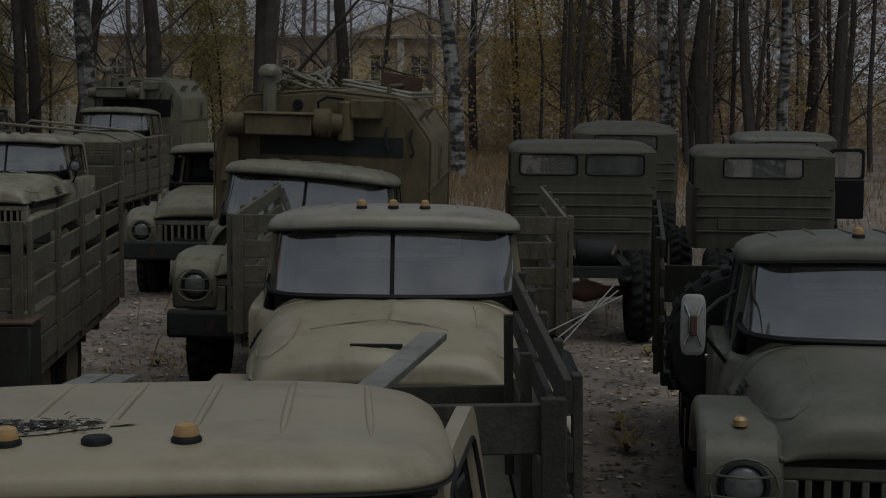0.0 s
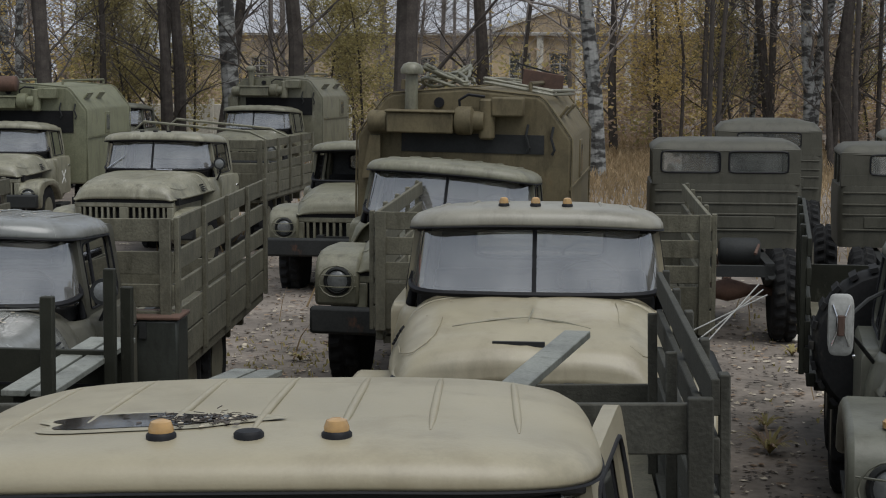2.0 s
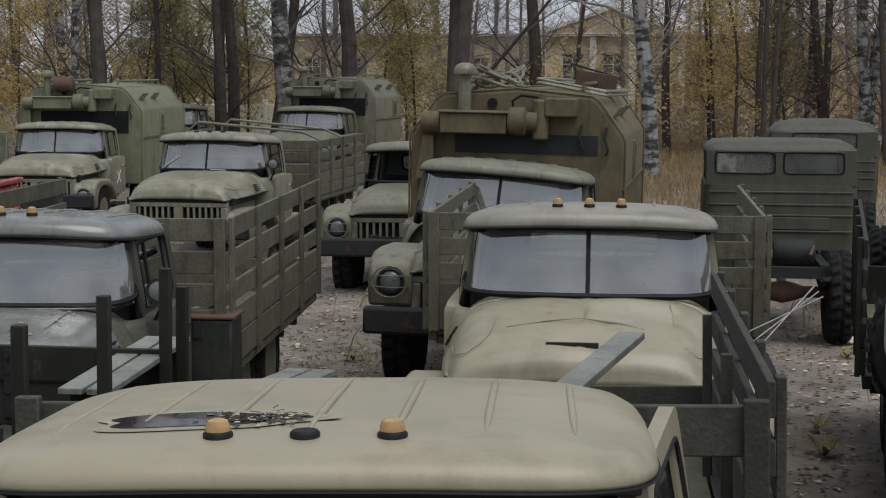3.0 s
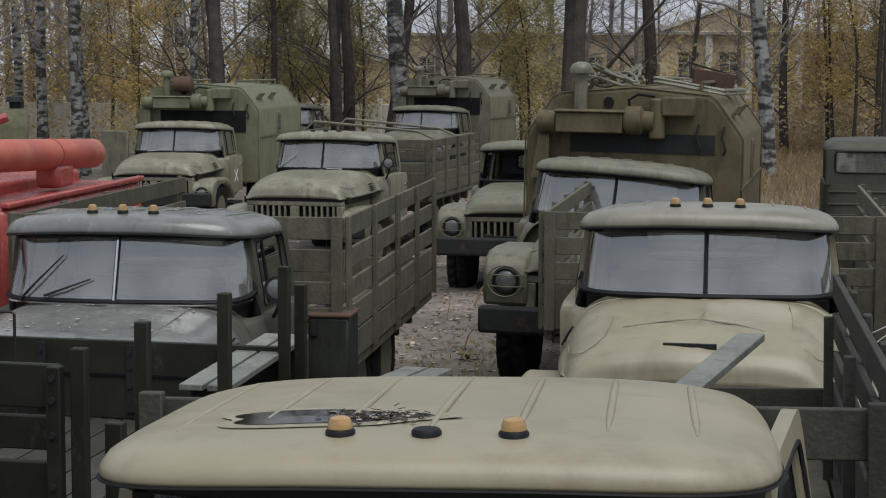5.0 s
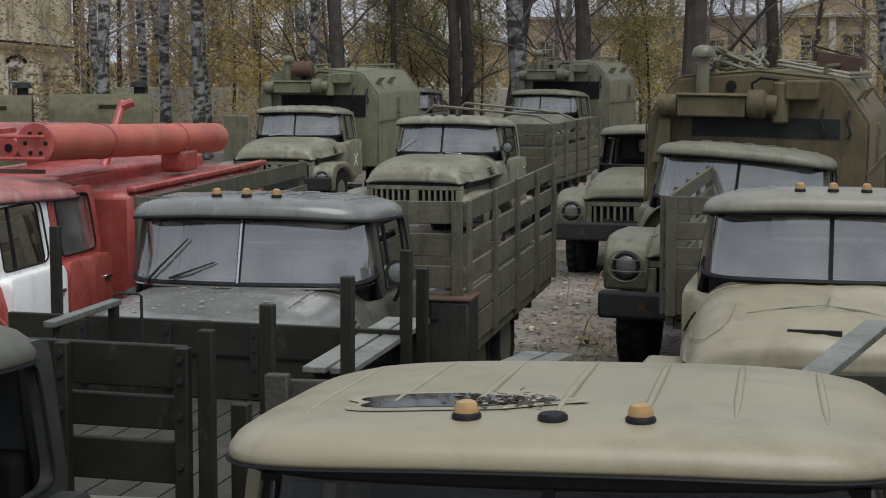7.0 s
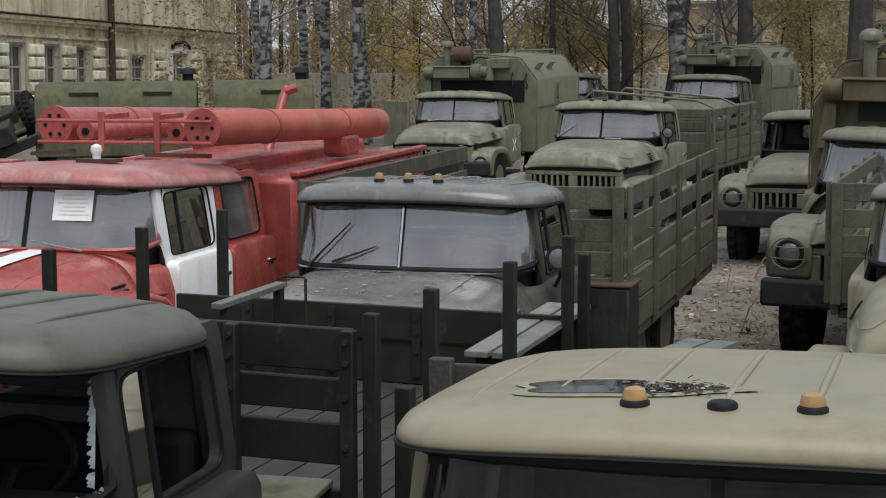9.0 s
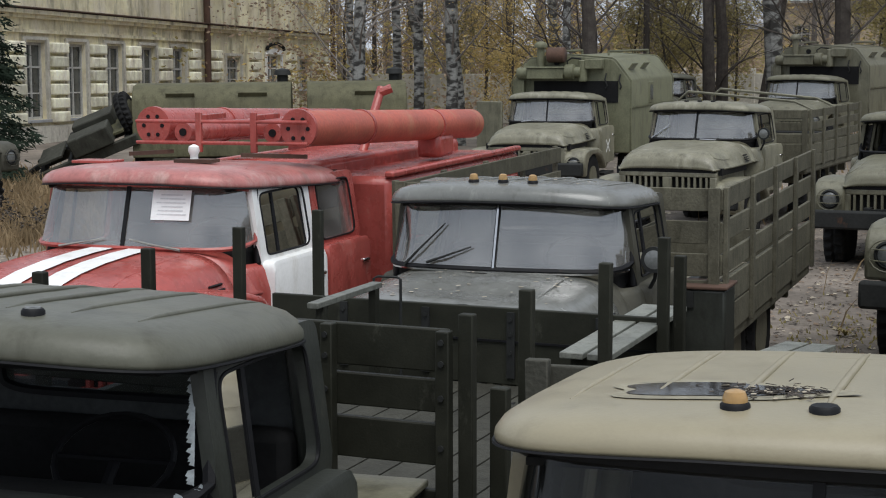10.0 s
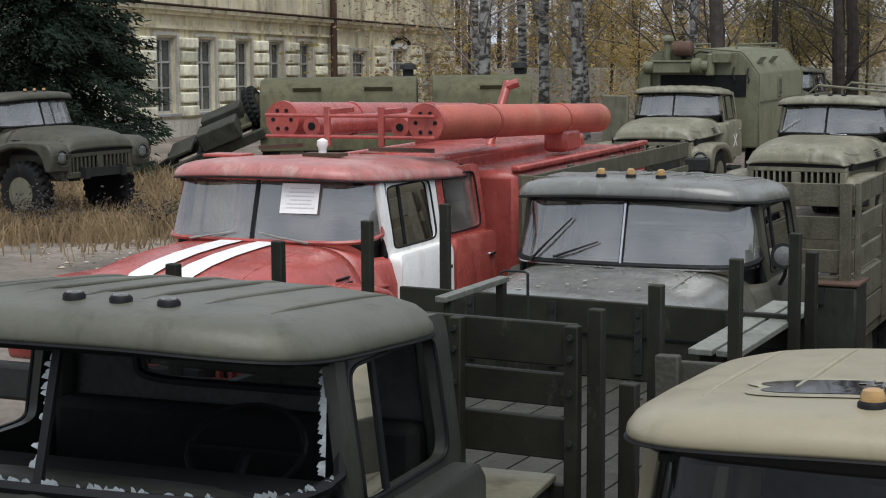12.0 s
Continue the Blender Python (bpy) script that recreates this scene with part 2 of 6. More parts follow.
VANOLD = mat("old_van_paint", (0.1, 0.095, 0.055), 0.7, spec=0.2, stain=(0.13, 0.12, 0.075), stain_amt=0.5, grime=0.5, var=0.25)


# ---- mesh helpers ----
def part(name, bm, material, parent=None, label="", bevel=0.0, smooth=True):
    me = bpy.data.meshes.new(name)
    bmesh.ops.recalc_face_normals(bm, faces=bm.faces)
    for f in bm.faces:
        f.smooth = smooth
    bm.to_mesh(me)
    bm.free()
    me.materials.append(material)
    if smooth:
        me.set_sharp_from_angle(angle=radians(38))
    ob = new(name, me)
    if parent:
        ob.parent = parent
    if label:
        ob["label"] = label
    if bevel:
        bv = ob.modifiers.new("bevel", "BEVEL")
        bv.width, bv.segments, bv.limit_method, bv.angle_limit = bevel, 2, "ANGLE", radians(40)
    return ob


def thing(name, m, label, category, group=""):
    ob = new(name)
    ob.matrix_world = m
    return tagged(ob, label, category, group)


def box(bm, c, s, rz=0.0, rx=0.0, ry=0.0):
    m = pose(*c, rx, ry, rz) @ Matrix.Diagonal((*s, 1))
    bmesh.ops.create_cube(bm, size=1, matrix=m)
    return bm


def boxes(*items):
    bm = bmesh.new()
    for it in items:
        box(bm, *it)
    return bm


def beam(bm, a, b, w, h):
    """A bar of section w (sideways) by h (up) from a to b."""
    a, b = Vector(a), Vector(b)
    d = b - a
    q = d.to_track_quat("Y", "Z").to_matrix().to_4x4()
    bmesh.ops.create_cube(bm, size=1, matrix=Matrix.Translation((a + b) / 2) @ q @ Matrix.Diagonal((w, d.length, h, 1)))
    return bm


def loft(bm, rings, closed=True, cap=True):
    vs = [[bm.verts.new(p) for p in r] for r in rings]
    n = len(vs[0])
    for a, b in zip(vs, vs[1:]):
        for i in range(n if closed else n - 1):
            j = (i + 1) % n
            bm.faces.new((a[i], a[j], b[j], b[i]))
    if cap and closed:
        bm.faces.new(vs[0])
        bm.faces.new(vs[-1])
    return bm


def tube(bm, pts, r, n=6, cap=True):
    pts = [Vector(p) for p in pts]
    rs = r if isinstance(r, (list, tuple)) else [r] * len(pts)
    rings = []
    for i, p in enumerate(pts):
        d = (pts[min(i + 1, len(pts) - 1)] - pts[max(i - 1, 0)]).normalized()
        u = d.orthogonal().normalized() if i == 0 else (u - d * u.dot(d)).normalized()
        v = d.cross(u)
        rings.append([p + (u * math.cos(k * math.tau / n) + v * math.sin(k * math.tau / n)) * rs[i] for k in range(n)])
    return loft(bm, rings, True, cap)


def lathe(bm, prof, axis="x", n=24, at=(0, 0, 0)):
    """Turn a profile of (radius, offset along the axis) round that axis."""
    at = Vector(at)
    rings = []
    for r, o in prof:
        ring = []
        for k in range(n):
            c, s = r * math.cos(k * math.tau / n), r * math.sin(k * math.tau / n)
            ring.append(at + Vector({"x": (o, c, s), "y": (c, o, s), "z": (c, s, o)}[axis]))
        rings.append(ring)
    return loft(bm, rings, True, True)


def prism(bm, poly, x0, x1, axis="x"):
    """Extrude a polygon of (y, z) from x0 to x1; axis 'y' takes (x, z)."""
    f = (lambda p, o: (o, p[0], p[1])) if axis == "x" else (lambda p, o: (p[0], o, p[1]))
    return loft(bm, [[f(p, x0) for p in poly], [f(p, x1) for p in poly]])


def superring(cx, cy, hx, hy, z, n=40, e=5.0):
    ring = []
    for k in range(n):
        a = (k + 0.5) * math.tau / n
        c, s = math.cos(a), math.sin(a)
        ring.append((cx + hx * math.copysign(abs(c) ** (2 / e), c), cy + hy * math.copysign(abs(s) ** (2 / e), s), z))
    return ring


# ---- bonneted army lorry, front towards local -y, origin on the ground under the cab's roof lip ----
ROOF_K = (0.0, 0.5, 0.72, 0.86, 0.94, 0.98, 1.0, 1.004, 1.0)
ROOF_Z = (2.385, 2.383, 2.375, 2.360, 2.340, 2.314, 2.285, 2.262, 2.247)
ROOF_HX = 0.835
CAB_DROP = -0.28
ROOF_FALL = 0.055  # the roof falls a little towards the back
ROOF_CROWN = 0.028  # and to both sides


def roof_z(x, y, rear=1.32):
    cy, hy = (rear - 0.08) / 2, (rear + 0.08) / 2
    k = (abs(x / ROOF_HX) ** 5 + abs((y - cy) / hy) ** 5) ** 0.2
    return float(np.interp(k, ROOF_K[:7], ROOF_Z[:7])) - ROOF_FALL * y - ROOF_CROWN * (x / ROOF_HX) ** 2


def add_roof(cab, paint, lights="amber", lower=0.0, ribs=True, missing=(), spacing=0.205, rear=1.32, lamp_x=0.0):
    ROOF_CY, ROOF_HY = (rear - 0.08) / 2, (rear + 0.08) / 2
    bm = bmesh.new()
    rings = [superring(0, ROOF_CY, ROOF_HX * k, ROOF_HY * k, z, 56) for k, z in zip(ROOF_K, ROOF_Z) if k > 0]
    loft(bm, rings[::-1], True, False)
    bm.faces.new([bm.verts.new(p) for p in superring(0, ROOF_CY, ROOF_HX * ROOF_K[1], ROOF_HY * ROOF_K[1], ROOF_Z[1], 56)])
    bmesh.ops.remove_doubles(bm, verts=bm.verts, dist=0.0005)
    for v in bm.verts:
        v.co.z -= ROOF_FALL * v.co.y + ROOF_CROWN * (v.co.x / ROOF_HX) ** 2
    roof = part("roof", bm, paint, cab)
    sol = roof.modifiers.new("sheet", "SOLIDIFY")
    sol.thickness, sol.offset = 0.012, -1
    bm = bmesh.new()
    r = superring(0, ROOF_CY, ROOF_HX + 0.004, ROOF_HY + 0.004, 2.245, 56)
    r = [(x, y, z - ROOF_FALL * y - ROOF_CROWN * (x / ROOF_HX) ** 2) for x, y, z in r]
    tube(bm, r + r[:1], 0.006, 5)
    # black draws both the rubber and the shadow line under the roof edge
    part("gutter", bm, BLACK, roof)
    if ribs:
        for i in range(7):
            x = (i - 3) * 0.21
            pts = [(x, y, roof_z(x, y, rear) + 0.001) for y in np.linspace(0.14 + 0.02 * abs(i - 3), rear - 0.16, 9)]
            pts = [(a, b, c - 0.002) for a, b, c in pts]
            part("roof_rib", tube(bmesh.new(), pts, [0.003, 0.009] + [0.011] * 5 + [0.009, 0.003], 10), paint, roof)
    if lights:
        for i in (-1, 0, 1):
            x, y = i * spacing + lamp_x, 0.10
            z = roof_z(x, y, rear)
            base = part("marker_lamp", lathe(bmesh.new(), [(0.036, -0.02), (0.036, 0.01), (0.03, 0.018)], "z", 14, (x, y, z)), BLACK, roof, "black base of a roof marker lamp")
            if i not in missing and lights == "amber":
                part("lens", lathe(bmesh.new(), [(0.03, 0.015), (0.03, 0.03), (0.024, 0.05), (0.012, 0.056)], "z", 14, (x, y, z)), AMBER, base, "weathered amber lens")
            elif i not in missing and lights == "ring":
                part("lens", lathe(bmesh.new(), [(0.026, 0.016), (0.024, 0.022), (0.016, 0.018), (0.006, 0.016)], "z", 14, (x, y, z)), LAMP, base, "dull sunken lens")
    return roof


def screen_pt(u, v):
    """A point of the wrap-round windscreen: u -1..1 across, v 0..1 up."""
    a = abs(u)
    wrap = max(0.0, a - 0.62) / 0.38
    x0 = u * 0.815 if a < 0.62 else math.copysign(0.505 + 0.325 * math.sin(wrap * 1.45) / math.sin(1.45), u)
    y = -0.11 + 0.09 * a * a + 0.28 * wrap ** 2.2
    return Vector((x0 * (1 - 0.06 * v), y + v * 0.13, 1.81 + v * 0.425))


def screen_edge(u):
    """Lower and upper edge of the glass at u: its corners are rounded."""
    w = max(0.0, abs(u) - 0.62) / 0.38
    return 0.08 * w ** 5, 1 - 0.16 * w ** 3


def superring_x(x, cy, hy, cz, hz, n=44, e=8.0):
    """A rounded rectangle in the plane of that x."""
    return [(x, a, b) for a, b, _ in superring(cy, cz, hy, hz, 0, n, e)]


def ring_panel(outer, inner, depth):
    """A sheet between two rings with thickness: a wall round an opening."""
    d = Vector(depth)
    o, i = [Vector(p) for p in outer], [Vector(p) for p in inner]
    return loft(bmesh.new(), [o, i, [p + d for p in i], [p + d for p in o], o], True, False)


def add_cab(t, paint, glass=GLASS, lights="amber", missing=(), door_paint=None, rear=1.31, broken=False, spacing=0.205, screen=True, seats=True, ribs=True, swing=0.0, roof_paint=None, seal=BLACK, seal_r=0.023, lamp_x=0.0):
    cab = part("cab", loft(bmesh.new(), [superring(0, 0.02 + rear / 2, w, rear / 2 - 0.02 + o, z, 40, 7) for z, w, o in
                                        ((0.92, 0.86, -0.02), (1.0, 0.9, 0), (1.3, 0.95, 0), (1.5, 0.95, 0), (1.64, 0.91, -0.01), (1.69, 0.87, -0.02))], True, False), paint, t)
    sol = cab.modifiers.new("sheet", "SOLIDIFY")
    sol.thickness, sol.offset = 0.03, -1
    cab.location.z = CAB_DROP
    add_roof(cab, roof_paint or paint, lights, missing=missing, spacing=spacing, ribs=ribs, rear=rear + 0.01, lamp_x=lamp_x)
    # rear wall with its window
    r = rear - 0.02
    wall = [(x, z) for x, z, _ in superring(0, 1.945, 0.815, 0.265, 0, 40, 8)]
    hole = [(x, z) for x, z, _ in superring(0, 2.01, 0.47, 0.12, 0, 40, 6)]
    wall = [(x * (1 - 0.14 * max(0, (z - 1.79) / 0.42)), z) for x, z in wall]
    part("rear_wall", ring_panel([(x, r, z) for x, z in wall], [(x, r, z) for x, z in hole], (0, -0.035, 0)), paint, cab)
    part("window_seal", tube(bmesh.new(), [(x, r - 0.04, z) for x, z in hole + hole[:1]], 0.02, 6), BLACK, cab)
    part("rear_window", boxes(((0, r - 0.018, 2.01), (0.93, 0.006, 0.235))), glass, cab)
    # doors: lower panel, window frame with rounded corners, quarter light
    for s in (-1, 1):
        spans = [(0.27, 1.24, 0.36, 1.10, True)] if rear < 1.6 else [(0.27, 1.16, 0.36, 1.06, True), (1.18, rear - 0.04, 1.28, rear - 0.14, False)]
        for y0, y1, h0, h1, vent in spans:
            own = door_paint if (door_paint and vent and s > 0) else paint
            ym = (y0 + y1) / 2
            door = part("door", loft(bmesh.new(), [superring_x(s * x, ym, (y1 - y0) / 2 - 0.01, zc, hz, 44, 14) for x, zc, hz in ((0.86, 1.355, 0.345), (0.95, 1.355, 0.345), (0.965, 1.345, 0.325))]), own, cab, "white-painted door" if own is not paint else "")
            o = [(s * (0.865 - 0.07 * max(0, (z - 1.8) / 0.45)), y, z) for _, y, z in superring_x(0, ym, (y1 - y0) / 2, 1.94, 0.285 if vent else 0.27, 44, 14)]
            i = [(s * (0.865 - 0.07 * max(0, (z - 1.8) / 0.45)), y, z) for _, y, z in superring_x(0, (h0 + h1) / 2, (h1 - h0) / 2, 1.945, 0.215, 44, 10)]
            part("window_frame", ring_panel(o, i, (-s * 0.045, 0, 0)), own, door)
            part("window_seal", tube(bmesh.new(), i + i[:1], 0.008, 5), BLACK, door)
            q = lambda y, z: (s * (0.845 - 0.07 * (z - 1.8) / 0.45), y, z)
            yv = h0 + 0.2
            if vent:
                part("vent_bar", beam(bmesh.new(), q(yv, 1.74), q(yv + 0.02, 2.15), 0.02, 0.022), BLACK, door)
                bm = bmesh.new()
                bm.faces.new([bm.verts.new(p) for p in (q(h0, 1.735), q(yv, 1.735), q(yv + 0.02, 2.155), q(h0, 2.155))])
                part("vent_pane", bm, glass, door)
            if not broken:
                bm = bmesh.new()
                bm.faces.new([bm.verts.new(p) for p in (q(yv if vent else h0, 1.735), q(h1, 1.735), q(h1, 2.155), q(yv if vent else h0, 2.155))])
                part("side_pane", bm, glass, door)
            part("door_handle", boxes(((s * 0.968, y1 - 0.12, 1.52), (0.03, 0.12, 0.028))), CHROME, door, bevel=0.008)
        if swing and s > 0:
            h = Vector((0.93, 0.27, 0))
            door.matrix_basis = Matrix.Translation(h) @ Matrix.Rotation(radians(-swing), 4, "Z") @ Matrix.Translation(-h)
        part("corner_pillar", beam(bmesh.new(), (s * 0.8, rear - 0.09, 1.66), (s * 0.75, rear - 0.12, 2.18), 0.10, 0.10), paint, cab, bevel=0.03)
        part("front_pillar", beam(bmesh.new(), (s * 0.835, 0.28, 1.67), (s * 0.775, 0.37, 2.2), 0.05, 0.07), BLACK, cab, bevel=0.02)
    # windscreen
    if screen and not broken:
        for lo, hi in ((-1.0, -0.012), (0.012, 1.0)):
            bm = bmesh.new()
            loft(bm, [[screen_pt(u, screen_edge(u)[0] * (1 - v) + screen_edge(u)[1] * v) for u in np.linspace(lo, hi, 30)] for v in (0.01, 0.5, 0.99)], False, False)
            part("windscreen", bm, glass, cab)
    bm = bmesh.new()
    loop = [screen_pt(u, screen_edge(u)[0]) for u in np.linspace(-1, 1, 40)] + [screen_pt(u, screen_edge(u)[1]) for u in np.linspace(1, -1, 40)]
    tube(bm, loop + loop[:1], seal_r, 6)
    part("windscreen_seal", bm, seal, cab)
    part("screen_divider", beam(bmesh.new(), screen_pt(0, 0), screen_pt(0, 1), 0.028, 0.02), BLACK, cab)
    # header in the seal's colour; its usual black paints in the roof lip's shadow
    bm = bmesh.new()
    loft(bm, [[screen_pt(u, screen_edge(u)[1] if z < 0 else 1) + Vector((0, 0.01, z)) for u in np.linspace(-1, 1, 40)] for z in (-0.005, 0.03)], False, False)
    part("header", bm, seal, cab).modifiers.new("sheet", "SOLIDIFY").thickness = 0.02
    # cowl between the bonnet and the doors, under the glass
    cowl = loft(bmesh.new(), [hood_section(-0.085, 0.885, 1.80, 1.5), hood_section(0.1, 0.9, 1.80, 1.5), hood_section(0.2, 0.91, 1.795, 1.5), hood_section(0.28, 0.91, 1.76, 1.5)], False, False)
    part("cowl", cowl, paint, cab).modifiers.new("sheet", "SOLIDIFY").thickness = 0.015
    part("lining", ring_panel([(x, r - 0.045, z) for x, z in wall], [(x, r - 0.045, z) for x, z in hole], (0, -0.01, 0)), LININGC, cab)
    part("back_lining", boxes(((0, r - 0.05, 1.4), (1.6, 0.02, 0.82))), LININGC, cab)
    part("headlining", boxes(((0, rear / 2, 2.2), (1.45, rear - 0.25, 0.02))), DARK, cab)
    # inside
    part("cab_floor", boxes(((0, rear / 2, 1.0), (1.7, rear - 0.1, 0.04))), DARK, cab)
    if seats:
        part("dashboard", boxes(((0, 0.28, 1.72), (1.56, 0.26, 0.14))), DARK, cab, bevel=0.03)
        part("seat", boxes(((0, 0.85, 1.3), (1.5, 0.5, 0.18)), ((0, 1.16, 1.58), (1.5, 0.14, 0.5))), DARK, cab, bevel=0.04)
        bm = bmesh.new()
        ring = [Vector((0.36 + 0.21 * math.cos(a), 0.55 + 0.21 * math.sin(a) * 0.5, 1.83 + 0.21 * math.sin(a) * 0.6)) for a in np.linspace(0, math.tau, 25)]
        tube(bm, ring, 0.012, 6)
        tube(bm, [(0.36, 0.56, 1.82), (0.36, 0.3, 1.55)], 0.02, 6)
        tube(bm, [ring[0], ring[12]], 0.01, 5)
        part("steering_wheel", bm, BLACK, cab)
    return cab


CROWN = 7.0


def hood_section(y, w, zt, zb, n=40, crown=CROWN):
    pts = []
    for i in range(n + 1):
        u = -1 + 2 * i / n
        a = abs(u) ** crown
        pts.append((u * w * (1 - 0.03 * a), y, zt - (zt - zb) * a * 0.9 - 0.014 * u * u))
    pts = [(-w, y, zb)] + pts + [(w, y, zb)]
    return pts


HOOD = ((-0.09, 0.885, 1.80, 1.50), (-0.35, 0.88, 1.798, 1.495), (-0.7, 0.86, 1.782, 1.485), (-1.0, 0.83, 1.752, 1.48),
        (-1.2, 0.795, 1.715, 1.475), (-1.31, 0.765, 1.67, 1.47), (-1.38, 0.735, 1.60, 1.47), (-1.41, 0.715, 1.475, 1.465))  # y, half width, top, edge


def hood_z(x, y):
    """Height of the bonnet's sheet over its own origin."""
    ys, cols = [-r[0] for r in HOOD], [[r[k] for r in HOOD] for k in (1, 2, 3)]
    w, zt, zb = (float(np.interp(-y, ys, c)) for c in cols)
    u = min(1.0, abs(x) / w)
    return zt - (zt - zb) * u ** CROWN * 0.9 - 0.014 * u * u


def add_front(t, paint, hood_paint=None, guards=True, wheel=True, bumper=IRON, lamps=True, fender_drop=0.0, turn_lamps=False, dents=0):
    hood_paint = hood_paint or paint
    bm = bmesh.new()
    hood_rings = [hood_section(*[float(np.interp(q, np.arange(8), [r[k] for r in HOOD])) for k in range(4)]) for q in np.linspace(0, 7, 22)]
    loft(bm, hood_rings, False, False)
    for v in bm.verts:
        if v.co.z > 1.5:
            v.co.z += 0.007 * max(0, 1 - abs(v.co.x) / 0.05)
            if dents:
                v.co.z += 0.02 * (noise.noise(Vector((v.co.x * 3, v.co.y * 3, dents))) - 0.1) - 0.02 * math.exp(-((v.co.x - 0.02) ** 2 / 0.09 + (v.co.y + 0.75) ** 2 / 0.02))
    hood = part("bonnet", bm, hood_paint, t)
    hood.location.z = CAB_DROP
    for s in (-1, 1):  # pressed crease that turns round each front corner
        pts = [(s * x, y, hood_z(x, y) + 0.001) for x, y in ((0.52, -0.25), (0.53, -0.6), (0.53, -0.95), (0.545, -1.12), (0.59, -1.22), (0.66, -1.25), (0.71, -1.2), (0.755, -1.08), (0.78, -0.9))]
        part("crease", tube(bmesh.new(), pts, 0.0035, 6), hood_paint, hood)
    # black strips give the shade in the gap below the bonnet edge
    part("gap_seal", boxes(((0, -1.33, 1.43), (1.4, 0.08, 0.09)), ((-0.76, -0.7, 1.43), (0.06, 1.2, 0.1)), ((0.76, -0.7, 1.43), (0.06, 1.2, 0.1))), BLACK, hood)
    sol = hood.modifiers.new("sheet", "SOLIDIFY")
    sol.thickness, sol.offset = 0.02, -1
    for s in (-1, 1):
        for k in range(4):
            bm = bmesh.new()
            x = (0.825, 0.845, 0.86, 0.872)[k]
            box(bm, (s * x, -0.32, hood_z(x, -0.32)), (0.012, 0.18, 0.014), ry=s * (35 + 12 * k))
            part("louvre", bm, BLACK, hood)
    # grille: one pressed panel with two groups of upright slots
    bm = boxes(((0, -1.35, 1.105), (1.46, 0.05, 0.07)), ((0, -1.35, 0.79), (1.46, 0.05, 0.10)), ((0, -1.35, 0.955), (0.14, 0.05, 0.24)),
               ((-0.68, -1.35, 0.955), (0.10, 0.05, 0.24)), ((0.68, -1.35, 0.955), (0.10, 0.05, 0.24)))
    grille = part("grille", bm, paint, t, bevel=0.014)
    for s in (-1, 1):
        for k in range(6):
            part("grille_bar", boxes(((s * (0.145 + k * 0.088), -1.345, 0.955), (0.034, 0.05, 0.25))), paint, grille, bevel=0.006)
    part("radiator", boxes(((0, -1.29, 0.96), (1.36, 0.03, 0.34))), DARK, t)
    for s in (-1, 1):
        part("engine_side", boxes(((s * 0.715, -0.68, 0.95), (0.04, 1.3, 0.5))), paint, t, bevel=0.02)
        poly = [(-1.40, 0.86), (-1.425, 1.05), (-1.41, 1.2), (-1.34, 1.29), (-1.2, 1.335), (-0.9, 1.345), (-0.45, 1.33), (-0.15, 1.25), (0.06, 1.1), (0.15, 0.92),
                (0.06, 0.90), (-0.04, 1.03), (-0.22, 1.15), (-0.5, 1.22), (-0.85, 1.225), (-1.08, 1.17), (-1.2, 1.05), (-1.25, 0.86)]
        fender = part("fender", prism(bmesh.new(), poly, s * 0.70, s * 1.1), paint, t, bevel=0.035)
        fender.location.z = -fender_drop
        if lamps:
            lathe_bm = lathe(bmesh.new(), [(0.125, 0.03), (0.125, -0.01), (0.105, -0.025), (0.1, -0.01)], "y", 22, (s * 0.89, -1.425, 1.09))
            lamp = part("headlamp", lathe_bm, IRON, fender)
            part("lens", lathe(bmesh.new(), [(0.098, 0), (0.08, -0.018), (0.04, -0.03)], "y", 20, (s * 0.89, -1.428, 1.09)), LAMP, lamp, "glass headlamp lens")
            if turn_lamps:
              part("turn_lamp", lathe(bmesh.new(), [(0.035, 0), (0.035, 0.03), (0.02, 0.045)], "z", 12, (s * 0.9, -1.22, 1.333)), AMBER, fender, "small amber lamp")
            if guards:
                bm = bmesh.new()
                for dz in (-0.05, 0.05):
                    tube(bm, [(s * 0.72, -1.43, 1.09 + dz), (s * 0.89, -1.50, 1.09 + dz), (s * 1.06, -1.43, 1.09 + dz)], 0.006, 5)
                a = [(s * 0.89 + 0.16 * math.cos(q), -1.47, 1.09 + 0.14 * math.sin(q)) for q in np.linspace(0, math.tau, 17)]
                tube(bm, a, 0.007, 5)
                part("lamp_guard", bm, paint, fender)
    if bumper:
        part("bumper", boxes(((0, -1.56, 0.76), (2.2, 0.12, 0.24))), bumper, t, bevel=0.03)
    if wheel:
        for s in (-1, 1):
            add_wheel(t, (s * 0.9, -0.62, 0.5), s)
    bm = bmesh.new()
    for s in (-1, 1):
        box(bm, (s * 0.4, 1.8, 0.82), (0.09, 6.6, 0.18))
    for y in (-1.4, 0, 1.5, 3.0, 4.9):
        box(bm, (0, y, 0.82), (0.8, 0.1, 0.14))
    part("chassis", bm, IRON, t)
    for s in (-1, 1):
        part("step", boxes(((s * 0.93, 0.55, 0.55), (0.22, 0.7, 0.05))), IRON, t)


